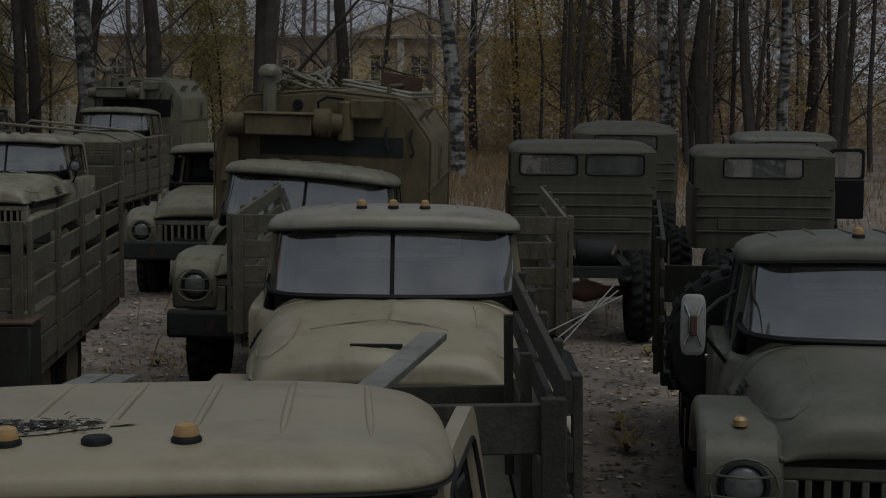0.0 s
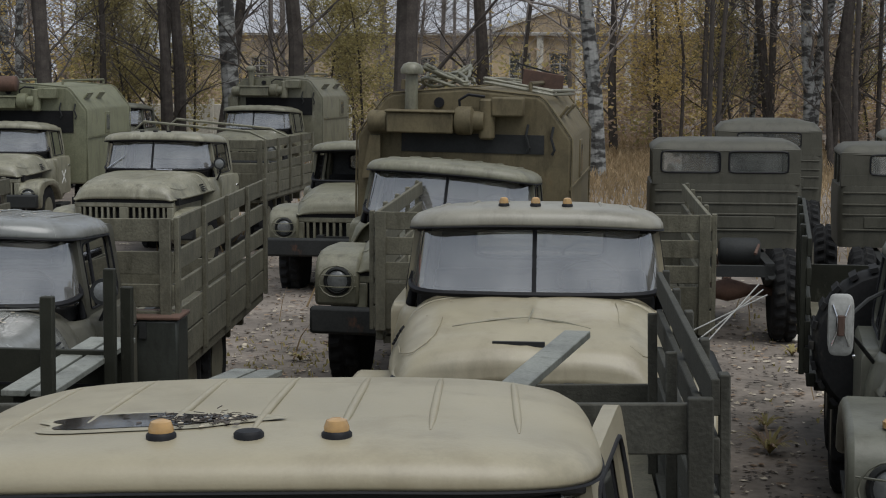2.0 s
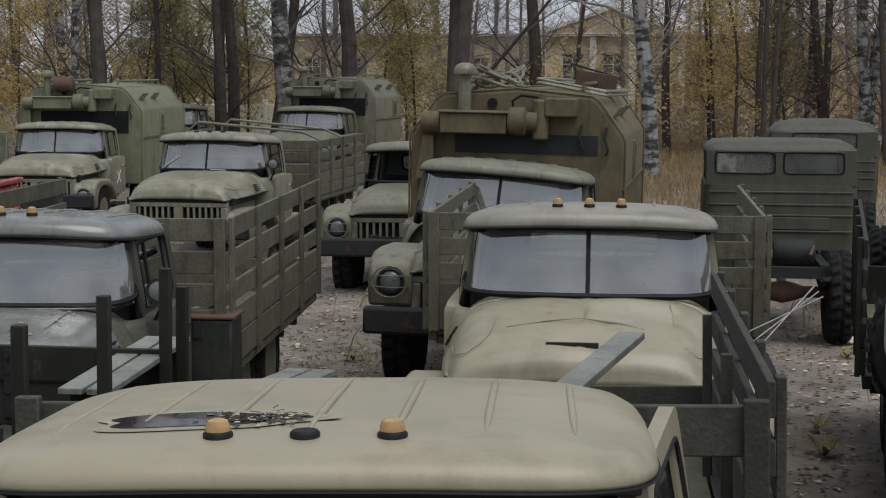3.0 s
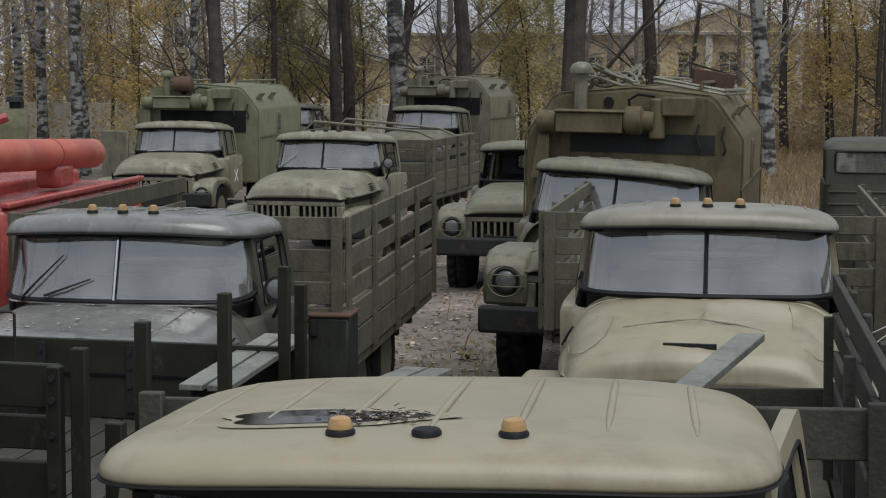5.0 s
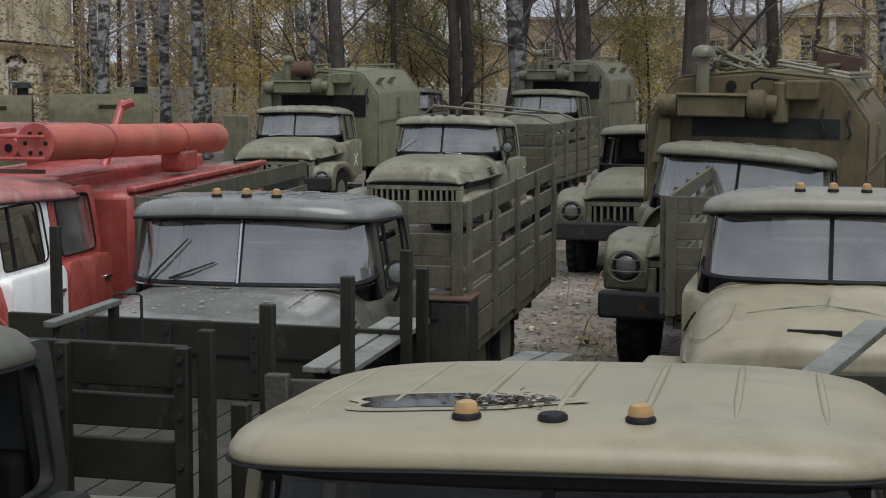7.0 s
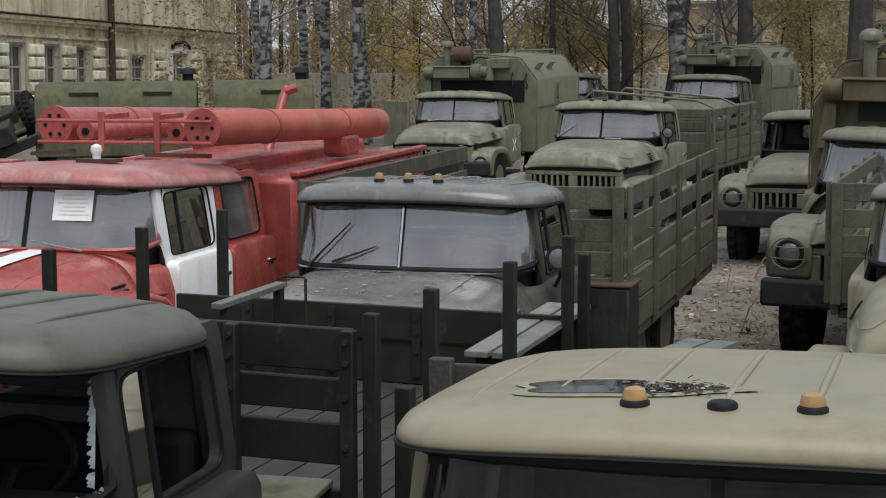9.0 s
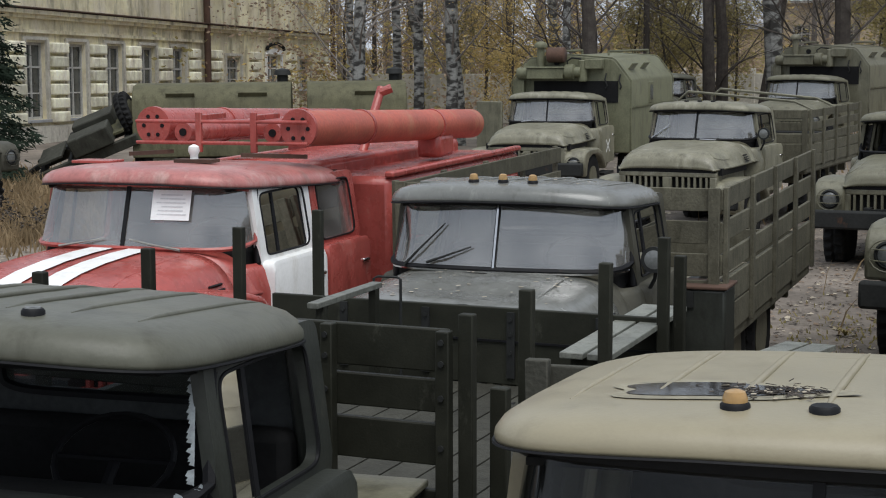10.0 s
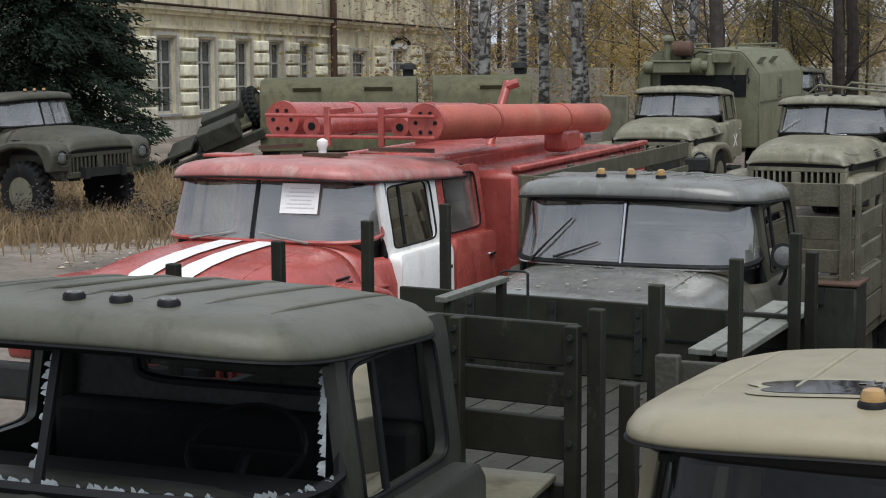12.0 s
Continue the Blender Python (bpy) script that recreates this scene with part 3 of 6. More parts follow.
def add_wheel(t, c, side, r=0.5, w=0.3):
    """A tyre whose tread is cut into slanting lugs, and its rim."""
    n, rings = 96, []
    for rr, o, lug in ((0.27, -w / 2 + 0.03, 0), (0.36, -w / 2, 0), (r - 0.05, -w / 2 + 0.01, 0.3), (r - 0.012, -w / 2 + 0.04, 1), (r, -0.03, 1), (r - 0.02, 0, 0), (r, 0.03, 1), (r - 0.012, w / 2 - 0.04, 1), (r - 0.05, w / 2 - 0.01, 0.3), (0.36, w / 2, 0), (0.27, w / 2 - 0.03, 0)):
        ring = []
        for k in range(n):
            a = k * math.tau / n + abs(o) * 0.5
            high = ((k + (2 if o > 0 else 0)) % 4) < 2
            q = rr + (0.022 if high else -0.012) * lug
            ring.append((c[0] + o, c[1] + q * math.cos(a), c[2] + q * math.sin(a)))
        rings.append(ring)
    wheel = part("wheel", loft(bmesh.new(), rings), TYRE, t, "worn black tyre with a lugged tread")
    part("rim", lathe(bmesh.new(), [(0.27, side * 0.14), (0.25, side * 0.1), (0.22, side * 0.06), (0.12, side * 0.07), (0.1, side * 0.13), (0.03, side * 0.14)], "x", 20, c), GREEN, wheel)


def add_rear(t, tandem=True):
    for y in ((2.75, 3.95) if tandem else (3.4,)):
        for s in (-1, 1):
            add_wheel(t, (s * 0.9, y, 0.5), s)


def add_bed(t, wood=WOOD, y0=1.65, y1=5.1, hw=1.24, cx=0.0, sides=(True, True), front=True, tail=True, floor=WOOD, zf=1.02, top=1.90, tail_h=0.32, slats=(0.50, 0.715, 0.93), n=5):
    """A stake body: plank floor, hinged low boards, slatted sides between posts. slats: centres of the upper boards as fractions of the height."""
    h = top - zf
    bed = part("bed_frame", boxes(((0, (y0 + y1) / 2, zf - 0.09), (2 * hw - 0.1, y1 - y0 - 0.1, 0.06)), ((-hw + 0.03, (y0 + y1) / 2, zf - 0.04), (0.06, y1 - y0, 0.09)), ((hw - 0.03, (y0 + y1) / 2, zf - 0.04), (0.06, y1 - y0, 0.09)),
                                  *[((0, y, zf - 0.2), (2 * hw - 0.3, 0.08, 0.16)) for y in np.linspace(y0 + 0.3, y1 - 0.3, 6)]), wood, t, bevel=0.008)
    bed.location.x = cx
    m = 13
    for k in range(m):
        part("floor_plank", boxes((((k - (m - 1) / 2) * (2 * hw - 0.14) / m, (y0 + y1) / 2, zf - 0.02), ((2 * hw - 0.14) / m - 0.012, y1 - y0 - 0.04, 0.035))), floor, bed, smooth=False)
    for s, on in zip((-1, 1), sides):
        if not on:
            continue
        side = part("side_board", boxes(((s * hw, (y0 + y1) / 2, zf + h * 0.1), (0.035, y1 - y0, h * 0.2 - 0.01))), wood, bed, bevel=0.005)
        part("board", boxes(((s * hw, (y0 + y1) / 2, zf + h * 0.30), (0.035, y1 - y0, h * 0.19 - 0.01))), wood, side, bevel=0.005)
        for f in slats:
            part("slat", boxes(((s * hw, (y0 + y1) / 2, zf + h * f), (0.03, y1 - y0, h * 0.135))), wood, side, bevel=0.005)
        for y in np.linspace(y0 + 0.05, y1 - 0.05, n):
            part("post", boxes(((s * (hw + 0.033), y, zf + h * 0.5), (0.035, 0.075, h * 1.02))), wood, side, bevel=0.005)
    if front:
        fb = part("headboard", boxes(((0, y0, zf + h * 0.2), (2 * hw, 0.035, h * 0.4))), wood, bed, bevel=0.005)
        for f in slats:
            part("slat", boxes(((0, y0, zf + h * f), (2 * hw, 0.03, h * 0.15))), wood, fb, bevel=0.005)
        for x in (-hw + 0.04, -0.4, 0.4, hw - 0.04):
            part("post", boxes(((x, y0 - 0.03, zf + h * 0.5), (0.08, 0.035, h * 1.02))), wood, fb, bevel=0.005)
    if tail:
        tb = part("tailboard", boxes(((0, y1, zf + tail_h / 2), (2 * hw, 0.035, tail_h))), wood, bed, bevel=0.005)
        for x in (-0.8, 0, 0.8):
            part("strap", boxes(((x, y1 + 0.022, zf + tail_h / 2), (0.05, 0.012, tail_h))), IRON, tb)
    return bed


def kung_section(hw=1.2, z0=0.85, z1=2.76):
    return [(-hw, z0), (-hw, z1 - 0.52), (-hw + 0.04, z1 - 0.46), (-hw + 0.3, z1 - 0.12), (-hw + 0.38, z1 - 0.07), (0, z1), (hw - 0.38, z1 - 0.07), (hw - 0.3, z1 - 0.12), (hw - 0.04, z1 - 0.46), (hw, z1 - 0.52), (hw, z0)]


def add_kung(t, paint, y0=1.6, y1=5.4, z1=2.76, cx=0.0, rusty=False):
    body = part("van_body", prism(bmesh.new(), kung_section(z1=z1), y0, y1, "y"), paint, t, bevel=0.03)
    body.location.x = cx
    for y in (y0 + 0.01, y1 - 0.01):
        sec = kung_section(1.212, 0.86, z1 + 0.01)
        part("seam", tube(bmesh.new(), [(x, y, z) for x, z in sec], 0.012, 5), paint, body)
    # front: vent box, stove pipe, ventilators, cable
    part("filter_box", boxes(((-0.46, y0 - 0.14, z1 - 0.36), (0.74, 0.26, 0.21)), ((-0.46, y0 - 0.15, z1 - 0.24), (0.78, 0.3, 0.03))), paint, body, bevel=0.015)
    part("stove_pipe", lathe(bmesh.new(), [(0.075, z1 - 0.26), (0.07, z1 + 0.14), (0.125, z1 + 0.145), (0.13, z1 + 0.19), (0.10, z1 + 0.24), (0.04, z1 + 0.265)], "z", 18, (-0.58, y0 - 0.1, 0)), GREEN if rusty else paint, body, "weathered stove pipe with a domed cap")
    part("ventilator", lathe(bmesh.new(), [(0.13, -0.16), (0.15, -0.12), (0.15, 0.02), (0.1, 0.05), (0.1, 0.16)], "x", 18, (0.08, y0 - 0.14, z1 - 0.33)), paint, body)
    part("ventilator", lathe(bmesh.new(), [(0.07, -0.3), (0.09, -0.28), (0.09, 0.1), (0.07, 0.12)], "z", 14, (0.27, y0 - 0.1, z1 - 0.22)), paint, body)
    part("junction_box", boxes(((0.5, y0 - 0.1, z1 - 0.18), (0.36, 0.18, 0.2))), paint, body, bevel=0.02)
    part("air_port", lathe(bmesh.new(), [(0.055, -0.03), (0.055, 0.02), (0.035, 0.02), (0.03, -0.02)], "y", 14, (-0.28, y0 - 0.02, z1 - 0.15)), BLACK, body)
    part("cable", tube(bmesh.new(), [(-0.02, y0 - 0.12, z1 - 0.3), (-0.04, y0 - 0.14, z1 - 0.12), (0.06, y0 - 0.14, z1 - 0.06), (0.24, y0 - 0.1, z1 - 0.08)], 0.016, 6), BLACK, body)
    part("side_lamp", lathe(bmesh.new(), [(0.1, -0.13), (0.12, -0.1), (0.12, 0.08), (0.08, 0.12)], "x", 14, (-0.93, y0 - 0.1, z1 - 0.36)), paint, body)
    part("bracket", prism(bmesh.new(), [(-1.12, z1 - 0.95), (-0.92, z1 - 0.95), (-0.92, z1 - 0.5), (-1.04, z1 - 0.5)], y0 - 0.14, y0, "y"), paint, body)
    for x, z in ((0.72, z1 - 0.48), (1.0, z1 - 0.5)):
        part("tow_hook", tube(bmesh.new(), [(x, y0 - 0.03, z + 0.12), (x - 0.02, y0 - 0.06, z), (x + 0.02, y0 - 0.05, z - 0.12), (x - 0.01, y0 - 0.04, z - 0.17)], 0.016, 6), IRON, body)
    # dark panel: the vents' shadow on the wall, with soot, put into colour
    part("recess", boxes(((0.1, y0 - 0.004, z1 - (0.72 if not rusty else 0.57)), (1.7 if not rusty else 1.6, 0.02, 0.42 if not rusty else 0.2))), DARK if not rusty else IRON, body, "dark panel of painted shade and soot under the vents")
    # roof rails, hatches on the sloping shoulder, side door and window
    for s in (-1, 1):
        part("roof_rail", tube(bmesh.new(), [(s * 0.72, y0 + 0.15, z1 - 0.02), (s * 0.72, y0 + 0.15, z1 + 0.06), (s * 0.72, y1 - 0.3, z1 + 0.06), (s * 0.72, y1 - 0.3, z1 - 0.02)], 0.025, 6), paint, body)
        for yy in (y0 + 0.7, y0 + 1.7):
            hatch = part("shoulder_window", boxes(((s * 1.05, yy, z1 - 0.27), (0.03, 0.42, 0.24), 0, 0, s * 37)), paint, body, bevel=0.01)
            part("pane", boxes(((s * 1.065, yy, z1 - 0.262), (0.02, 0.32, 0.15), 0, 0, s * 37)), GLASS, hatch)
        sw = part("side_window", boxes(((s * 1.205, y0 + 1.7, z1 - 0.78), (0.03, 0.36, 0.42))), paint, body, bevel=0.01)
        part("pane", boxes(((s * 1.222, y0 + 1.7, z1 - 0.78), (0.01, 0.24, 0.3))), CLEAR, sw)
        part("belt_rail", boxes(((s * 1.205, (y0 + y1) / 2, z1 - 1.02), (0.03, y1 - y0, 0.035))), paint, body)
    return body


S = 1.08  # metres to one unit of the yard's plan and of the lorries' drawing


def place(x, y, heading, z=0.0, lean=0.0, nose=0.0):
    """heading: degrees by which the vehicle's tail swings to +x."""
    return pose(x * S, y * S, z * S, nose, lean, -heading) @ Matrix.Diagonal((S, S, S, 1))


def add_wipers(cab, pairs, metal=IRON):
    """pairs: from (u, v) to (u, v) on the windscreen."""
    for a, b in pairs:
        a, b = screen_pt(*a) + Vector((0, -0.03, 0)), screen_pt(*b) + Vector((0, -0.03, 0))
        part("wiper", tube(bmesh.new(), [a, a.lerp(b, 0.4) + Vector((0, -0.02, 0)), b], [0.01, 0.008, 0.005], 5), metal, cab)


def add_spot(t, p, r=0.09, turn=0.0):
    """A round lamp on a bent arm."""
    lamp = part("spot_lamp", lathe(bmesh.new(), [(0.03, 0.14), (r * 0.8, 0.08), (r, 0.0), (r, -0.02), (r * 0.88, -0.02)], "y", 20, p), IRON, t, "round searchlight")
    part("lens", lathe(bmesh.new(), [(r * 0.88, -0.015), (r * 0.5, -0.028), (0.005, -0.032)], "y", 18, p), LAMP, lamp, "glass lamp lens")
    part("lamp_arm", tube(bmesh.new(), [(p[0], p[1] + 0.08, p[2]), (p[0] - 0.02, p[1] + 0.1, p[2] - 0.14), (p[0] - 0.1, p[1] + 0.15, p[2] - 0.28)], 0.014, 6), IRON, lamp)


def scatter_on_hood(t, count, seed):
    """Pale fallen leaves and droppings lying on the bonnet."""
    rng = random.Random(seed)
    for _ in range(count):
        x, y = rng.uniform(-0.65, 0.65), rng.uniform(-0.95, -0.13)
        z = hood_z(x, y) + CAB_DROP + 0.004
        s = rng.uniform(0.008, 0.022)
        bm = bmesh.new()
        bmesh.ops.create_circle(bm, cap_ends=True, segments=6, radius=s, matrix=pose(x, y, z, 0, 0, rng.uniform(0, 360)) @ Matrix.Diagonal((1, 0.6, 1, 1)))
        part("fallen_leaf", bm, LITTER, t)


# ---- ground ----
def stuff(name, verts, faces, material, label, category):
    me = bpy.data.meshes.new(name)
    me.from_pydata(verts, [], faces)
    me.materials.append(material)
    return tagged(new(name, me), label, category, kind="stuff")


bm = bmesh.new()
bmesh.ops.create_grid(bm, x_segments=60, y_segments=60, size=600)
ground = tagged(part("ground", bm, GROUNDC), "bare brown dirt yard strewn with fallen leaves", "ground", kind="structure")

# ---- lorries ----
G = "army lorries in the yard"


def lorry(m, label, paint, hood=None, fender_drop=0.0, turn_lamps=False, dents=0, bumper=IRON, **cab):
    t = thing("army_lorry", m, label, "lorry", G)
    made = add_cab(t, paint, **cab)
    add_front(t, paint, hood, fender_drop=fender_drop, turn_lamps=turn_lamps, dents=dents, bumper=bumper)
    add_rear(t)
    return t, made


def stakes(bed, wood, spots, zb=0.95, w=0.075):
    for x, y, z in spots:
        part("stake", boxes(((x, y, (z + zb) / 2), (w, w * 0.8, z - zb))), wood, bed, bevel=0.006)


def bench(bed, wood, a, b, z, width=0.3):
    """Two slats side by side on short legs."""
    a, b = Vector((*a, z)), Vector((*b, z))
    side = Vector(((b - a).y, -(b - a).x, 0)).normalized() * width / 4
    for q in (-1, 1):
        part("bench_slat", beam(bmesh.new(), a + side * q, b + side * q, width / 2 - 0.02, 0.03), wood, bed, bevel=0.004)
    for f in (0.08, 0.92):
        p = a.lerp(b, f)
        part("bench_leg", boxes(((p.x, p.y, (z + 1.0) / 2), (0.2, 0.04, z - 1.0))), DKWOOD, bed)


# khaki lorry under the camera
t1, cab1 = lorry(place(0.04, 3.70, 8, 0.035, -1.0, -0.7), "khaki army lorry with a puddle on its ribbed roof", KHAKI, glass=DARKGLASS, missing=(0,), swing=9)
bed1 = add_bed(t1, GREYBOARD, sides=(False, True), y0=1.75, y1=4.95, top=1.93, hw=1.27, tail_h=0.32, front=False)
bed1.matrix_basis = Matrix.Translation((0.03, 1.75, 0)) @ Matrix.Rotation(radians(-2.6), 4, "Z") @ Matrix.Translation((0, -1.75, 0))
for z in (1.76, 1.42, 1.18):
    part("headboard_plank", boxes(((0, 1.77, z), (2.5, 0.035, 0.17))), GREYBOARD, bed1, bevel=0.006)
for x in (-1.22, -0.4, 0.4, 1.22):
    part("headboard_post", boxes(((x, 1.735, 1.45), (0.085, 0.045, 0.84))), GREYBOARD, bed1, bevel=0.006)
stakes(bed1, GREYBOARD, ((1.19, 2.75, 1.86), (1.2, 4.3, 1.8)), w=0.045)
part("loose_plank", beam(bmesh.new(), (0.38, 2.3, 1.62), (0.84, 4.1, 1.73), 0.125, 0.035), PALEWOOD, bed1, "pale grey plank laid across the bed", bevel=0.005)
bench(bed1, PALEWOOD, (-1.05, 4.1), (-0.85, 5.0), 1.4)

t2, cab2 = lorry(place(1.836, 10.524, 11.4), "khaki army lorry with a dented bonnet and amber roof lamps", KHAKI, fender_drop=0.24, dents=5, roof_paint=ROOFKHAKI)
bed2 = add_bed(t2, WOOD)
scatter_on_hood(t2, 8, 12)
for k in range(3):
    part("mirror_rod", tube(bmesh.new(), [(0.98, -0.5 + 0.1 * k, 1.2 + 0.07 * k), (1.42 + 0.04 * k, -0.1 + 0.12 * k, 1.62 - 0.05 * k)], 0.005, 6), DIRTYPALE, t2, "thin pale bracket rod")
part("fuel_tank", boxes(((1.05, 0.6, 0.78), (0.4, 0.9, 0.5))), IRON, t2, "black fuel tank under the cab", bevel=0.08)
for path in (((0.0, -0.3), (0.01, -0.6), (-0.01, -0.9)), ((-0.45, -1.0), (-0.22, -0.86), (0.0, -0.78)), ((0.0, -0.8), (0.2, -0.9), (0.36, -1.02))):
    part("dent_crease", tube(bmesh.new(), [(x, y, hood_z(x, y) + CAB_DROP - 0.002) for x, y in path], [0.003, 0.008, 0.003], 5), KHAKI2, t2, "darker olive crease in the dented bonnet")
part("bonnet_bar", boxes(((-0.05, -1.27, 1.405), (0.3, 0.03, 0.03))), IRON, t2, "short black bar lying on the bonnet")

# SLATE on roof and bonnet holds the sky's sheen in its colour; cab darker
t4, cab4 = lorry(place(-1.93, 10.69, 9, -0.05), "slate green army lorry with a searchlight and litter on its bonnet", DKGREEN, SLATE, dents=3, roof_paint=SLATE)
bed4 = add_bed(t4, WOOD, y0=1.42, y1=5.7, top=1.95, cx=-0.06, zf=0.86)
add_wipers(cab4, (((-0.74, 0.0), (-0.46, 0.68)), ((-0.58, 0.08), (-0.2, 0.34)), ((0.55, 0.02), (0.85, -0.04))))
part("chrome_divider", beam(bmesh.new(), screen_pt(0, 0) + Vector((0, -0.012, 0)), screen_pt(0, 1) + Vector((0, -0.012, 0)), 0.014, 0.012), CHROME, cab4)
add_spot(t4, (1.0, 0.18, 1.6), 0.085)
scatter_on_hood(t4, 46, 4)
part("chrome_trim", tube(bmesh.new(), [screen_pt(u, 0) + Vector((0, -0.025, -0.01 + CAB_DROP)) for u in np.linspace(-0.98, 0.98, 24)], 0.009, 5), CHROME, t4)
part("hatch", boxes(((-0.4, 0.3, 2.07), (0.42, 0.3, 0.02))), SLATE, t4, bevel=0.006)
box_ = part("tool_box", boxes(((1.0, 1.45, 1.0), (0.5, 0.36, 0.5))), CABDARK, t4, "slate-blue steel box with a rusty lid", bevel=0.02)
part("lid", boxes(((1.0, 1.45, 1.262), (0.53, 0.39, 0.025))), RUST, box_, "rusty hinged lid", bevel=0.008)
part("hasp", boxes(((1.0, 1.262, 1.18), (0.05, 0.02, 0.12))), IRON, box_)

t5, cab5 = lorry(place(1.97, 15.76, 14.4, 0, 0.9), "olive army lorry with a tall workshop van body", GREEN, lights=None)
cab5.matrix_basis = cab5.matrix_basis @ Matrix.Translation((-0.19, 0, 1)) @ Matrix.Rotation(radians(3.5), 4, "Y") @ Matrix.Translation((0, 0, -1))
kung5 = add_kung(t5, KUNG, cx=-0.17, rusty=True)
kung5.scale.x = 0.94
# things lying on the van's roof
for k in range(6):
    a = k * 1.05
    part("hose_coil", tube(bmesh.new(), [(-0.3 + 0.3 * math.cos(q + a) * (1 - 0.06 * k), 2.4 + 0.4 * math.sin(q), 2.81 + 0.028 * k + 0.05 * math.sin(2 * q + a)) for q in np.linspace(0, 5.6, 20)], 0.02, 8), GREEN, kung5, "coil of pale canvas hose")
for z in (2.84, 2.80):
    part("roof_rack", tube(bmesh.new(), [(0.2, 1.75, z + 0.03), (0.95, 1.85, z - 0.09), (1.02, 4.6, z - 0.12), (0.25, 4.6, z), (0.2, 1.75, z + 0.03)], 0.018, 6), KHAKI2, kung5)
for k in range(5):
    part("rack_rung", tube(bmesh.new(), [(0.22, 2.1 + k * 0.55, 2.83), (0.98, 2.2 + k * 0.55, 2.72)], 0.012, 5), KHAKI2, kung5)
crate = part("crate", boxes(((0.7, 3.6, 2.84), (0.5, 0.42, 0.2), 6, 0, 8)), RUST, kung5, "brown wooden crate with an open lid", bevel=0.01)
part("lid", boxes(((0.64, 3.62, 2.97), (0.54, 0.45, 0.02), 6, 0, 14)), IRON, crate)

# roof paint paler than the cab: partly fading, partly sky light put into colour
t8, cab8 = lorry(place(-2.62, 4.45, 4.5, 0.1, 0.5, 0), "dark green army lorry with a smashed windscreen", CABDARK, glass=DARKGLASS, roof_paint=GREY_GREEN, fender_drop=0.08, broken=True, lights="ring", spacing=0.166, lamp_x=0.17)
cab8.matrix_basis = Matrix.Translation((0, 0, CAB_DROP + 2.25)) @ Matrix.Rotation(radians(-1.8), 4, "X") @ Matrix.Translation((0, 0, -2.25))
bed8 = add_bed(t8, DKWOOD, sides=(False, False), y0=1.75, y1=4.42, cx=0.1, floor=GREYBOARD, front=False, top=1.86, tail_h=0.42, hw=1.16)
bed8.matrix_basis = Matrix.Translation((0.15, 1.75, 0)) @ Matrix.Rotation(radians(-6.5), 4, "Z") @ Matrix.Translation((0, -1.75, 0))
for x, w in ((1.03, 0.055), (0.55, 0.05), (-0.98, 0.09)):
    part("headboard_post", boxes(((x, 1.72, 1.41), (w, 0.05, 0.8))), DKWOOD, bed8, bevel=0.005)
for z, hh in ((1.728, 0.163), (1.554, 0.127), (1.366, 0.16), (1.12, 0.14)):
    part("headboard_plank", boxes(((0.02, 1.765, z), (2.02, 0.035, hh))), DKWOOD, bed8, bevel=0.006)
for x in (0.55, 1.03):
    for z in (1.77, 1.69, 1.56, 1.37):
        part("bolt", lathe(bmesh.new(), [(0.012, -0.008), (0.012, 0.0), (0.006, 0.004)], "y", 8, (x, 1.69, z)), IRON, bed8)
stakes(bed8, DKWOOD, ((1.1, 1.78, 1.87), (1.1, 2.43, 1.87), (1.16, 3.32, 1.87), (1.15, 4.36, 1.87), (1.2, 4.5, 1.76), (-1.06, 2.11, 1.87), (-1.07, 2.99, 1.87), (-1.11, 3.95, 1.87), (-1.12, 4.91, 1.87)), w=0.06)
bench(bed8, PALEWOOD, (1.02, 3.45), (0.99, 4.98), 1.4, 0.27)
part("side_rail", beam(bmesh.new(), (-1.06, 1.8, 1.15), (-1.13, 4.95, 1.15), 0.05, 0.2), DKWOOD, bed8, bevel=0.005)
for x in (-0.7, -0.2, 0.3, 0.8):
    part("tail_strap", boxes(((x, 4.395, 1.24), (0.045, 0.014, 0.36))), IRON, bed8)
    for z in (1.38, 1.3, 1.2):
        part("rivet", lathe(bmesh.new(), [(0.012, -0.008), (0.011, 0.0), (0.005, 0.004)], "y", 8, (x, 4.385, z)), IRON, bed8)
part("tail_edge", boxes(((0, 4.395, 1.26), (2.3, 0.008, 0.012))), BLACK, bed8)
part("bench_brace", beam(bmesh.new(), (1.06, 3.6, 1.12), (1.06, 4.9, 1.12), 0.05, 0.09), DKWOOD, bed8, bevel=0.005)
part("pale_board", beam(bmesh.new(), (-0.28, 3.2, 1.6), (-0.29, 3.96, 1.6), 0.06, 0.03), PALEWOOD, bed8, "pale weathered board on edge", bevel=0.004)
for y in (3.3, 3.9):
    part("board_leg", boxes(((-0.28, y, 1.3), (0.04, 0.05, 0.58))), DKWOOD, bed8)
part("wire_loop", tube(bmesh.new(), [(-0.43, 4.22, 1.02), (-0.43, 4.22, 1.59), (-0.41, 4.23, 1.6), (-0.3, 4.24, 1.6), (-0.28, 4.24, 1.59), (-0.28, 4.24, 1.02)], 0.008, 6), IRON, bed8)
part("stub_post", boxes(((1.13, 2.05, 1.28), (0.07, 0.06, 0.52))), DKWOOD, bed8, bevel=0.006)
lbox = part("locker", boxes(((0.62, 1.45, 0.95), (0.9, 0.4, 0.5))), IRON, t8, "dark steel locker behind the cab", bevel=0.02)
part("lid", boxes(((0.62, 1.45, 1.21), (0.94, 0.44, 0.03))), GREEN, lbox, bevel=0.008)

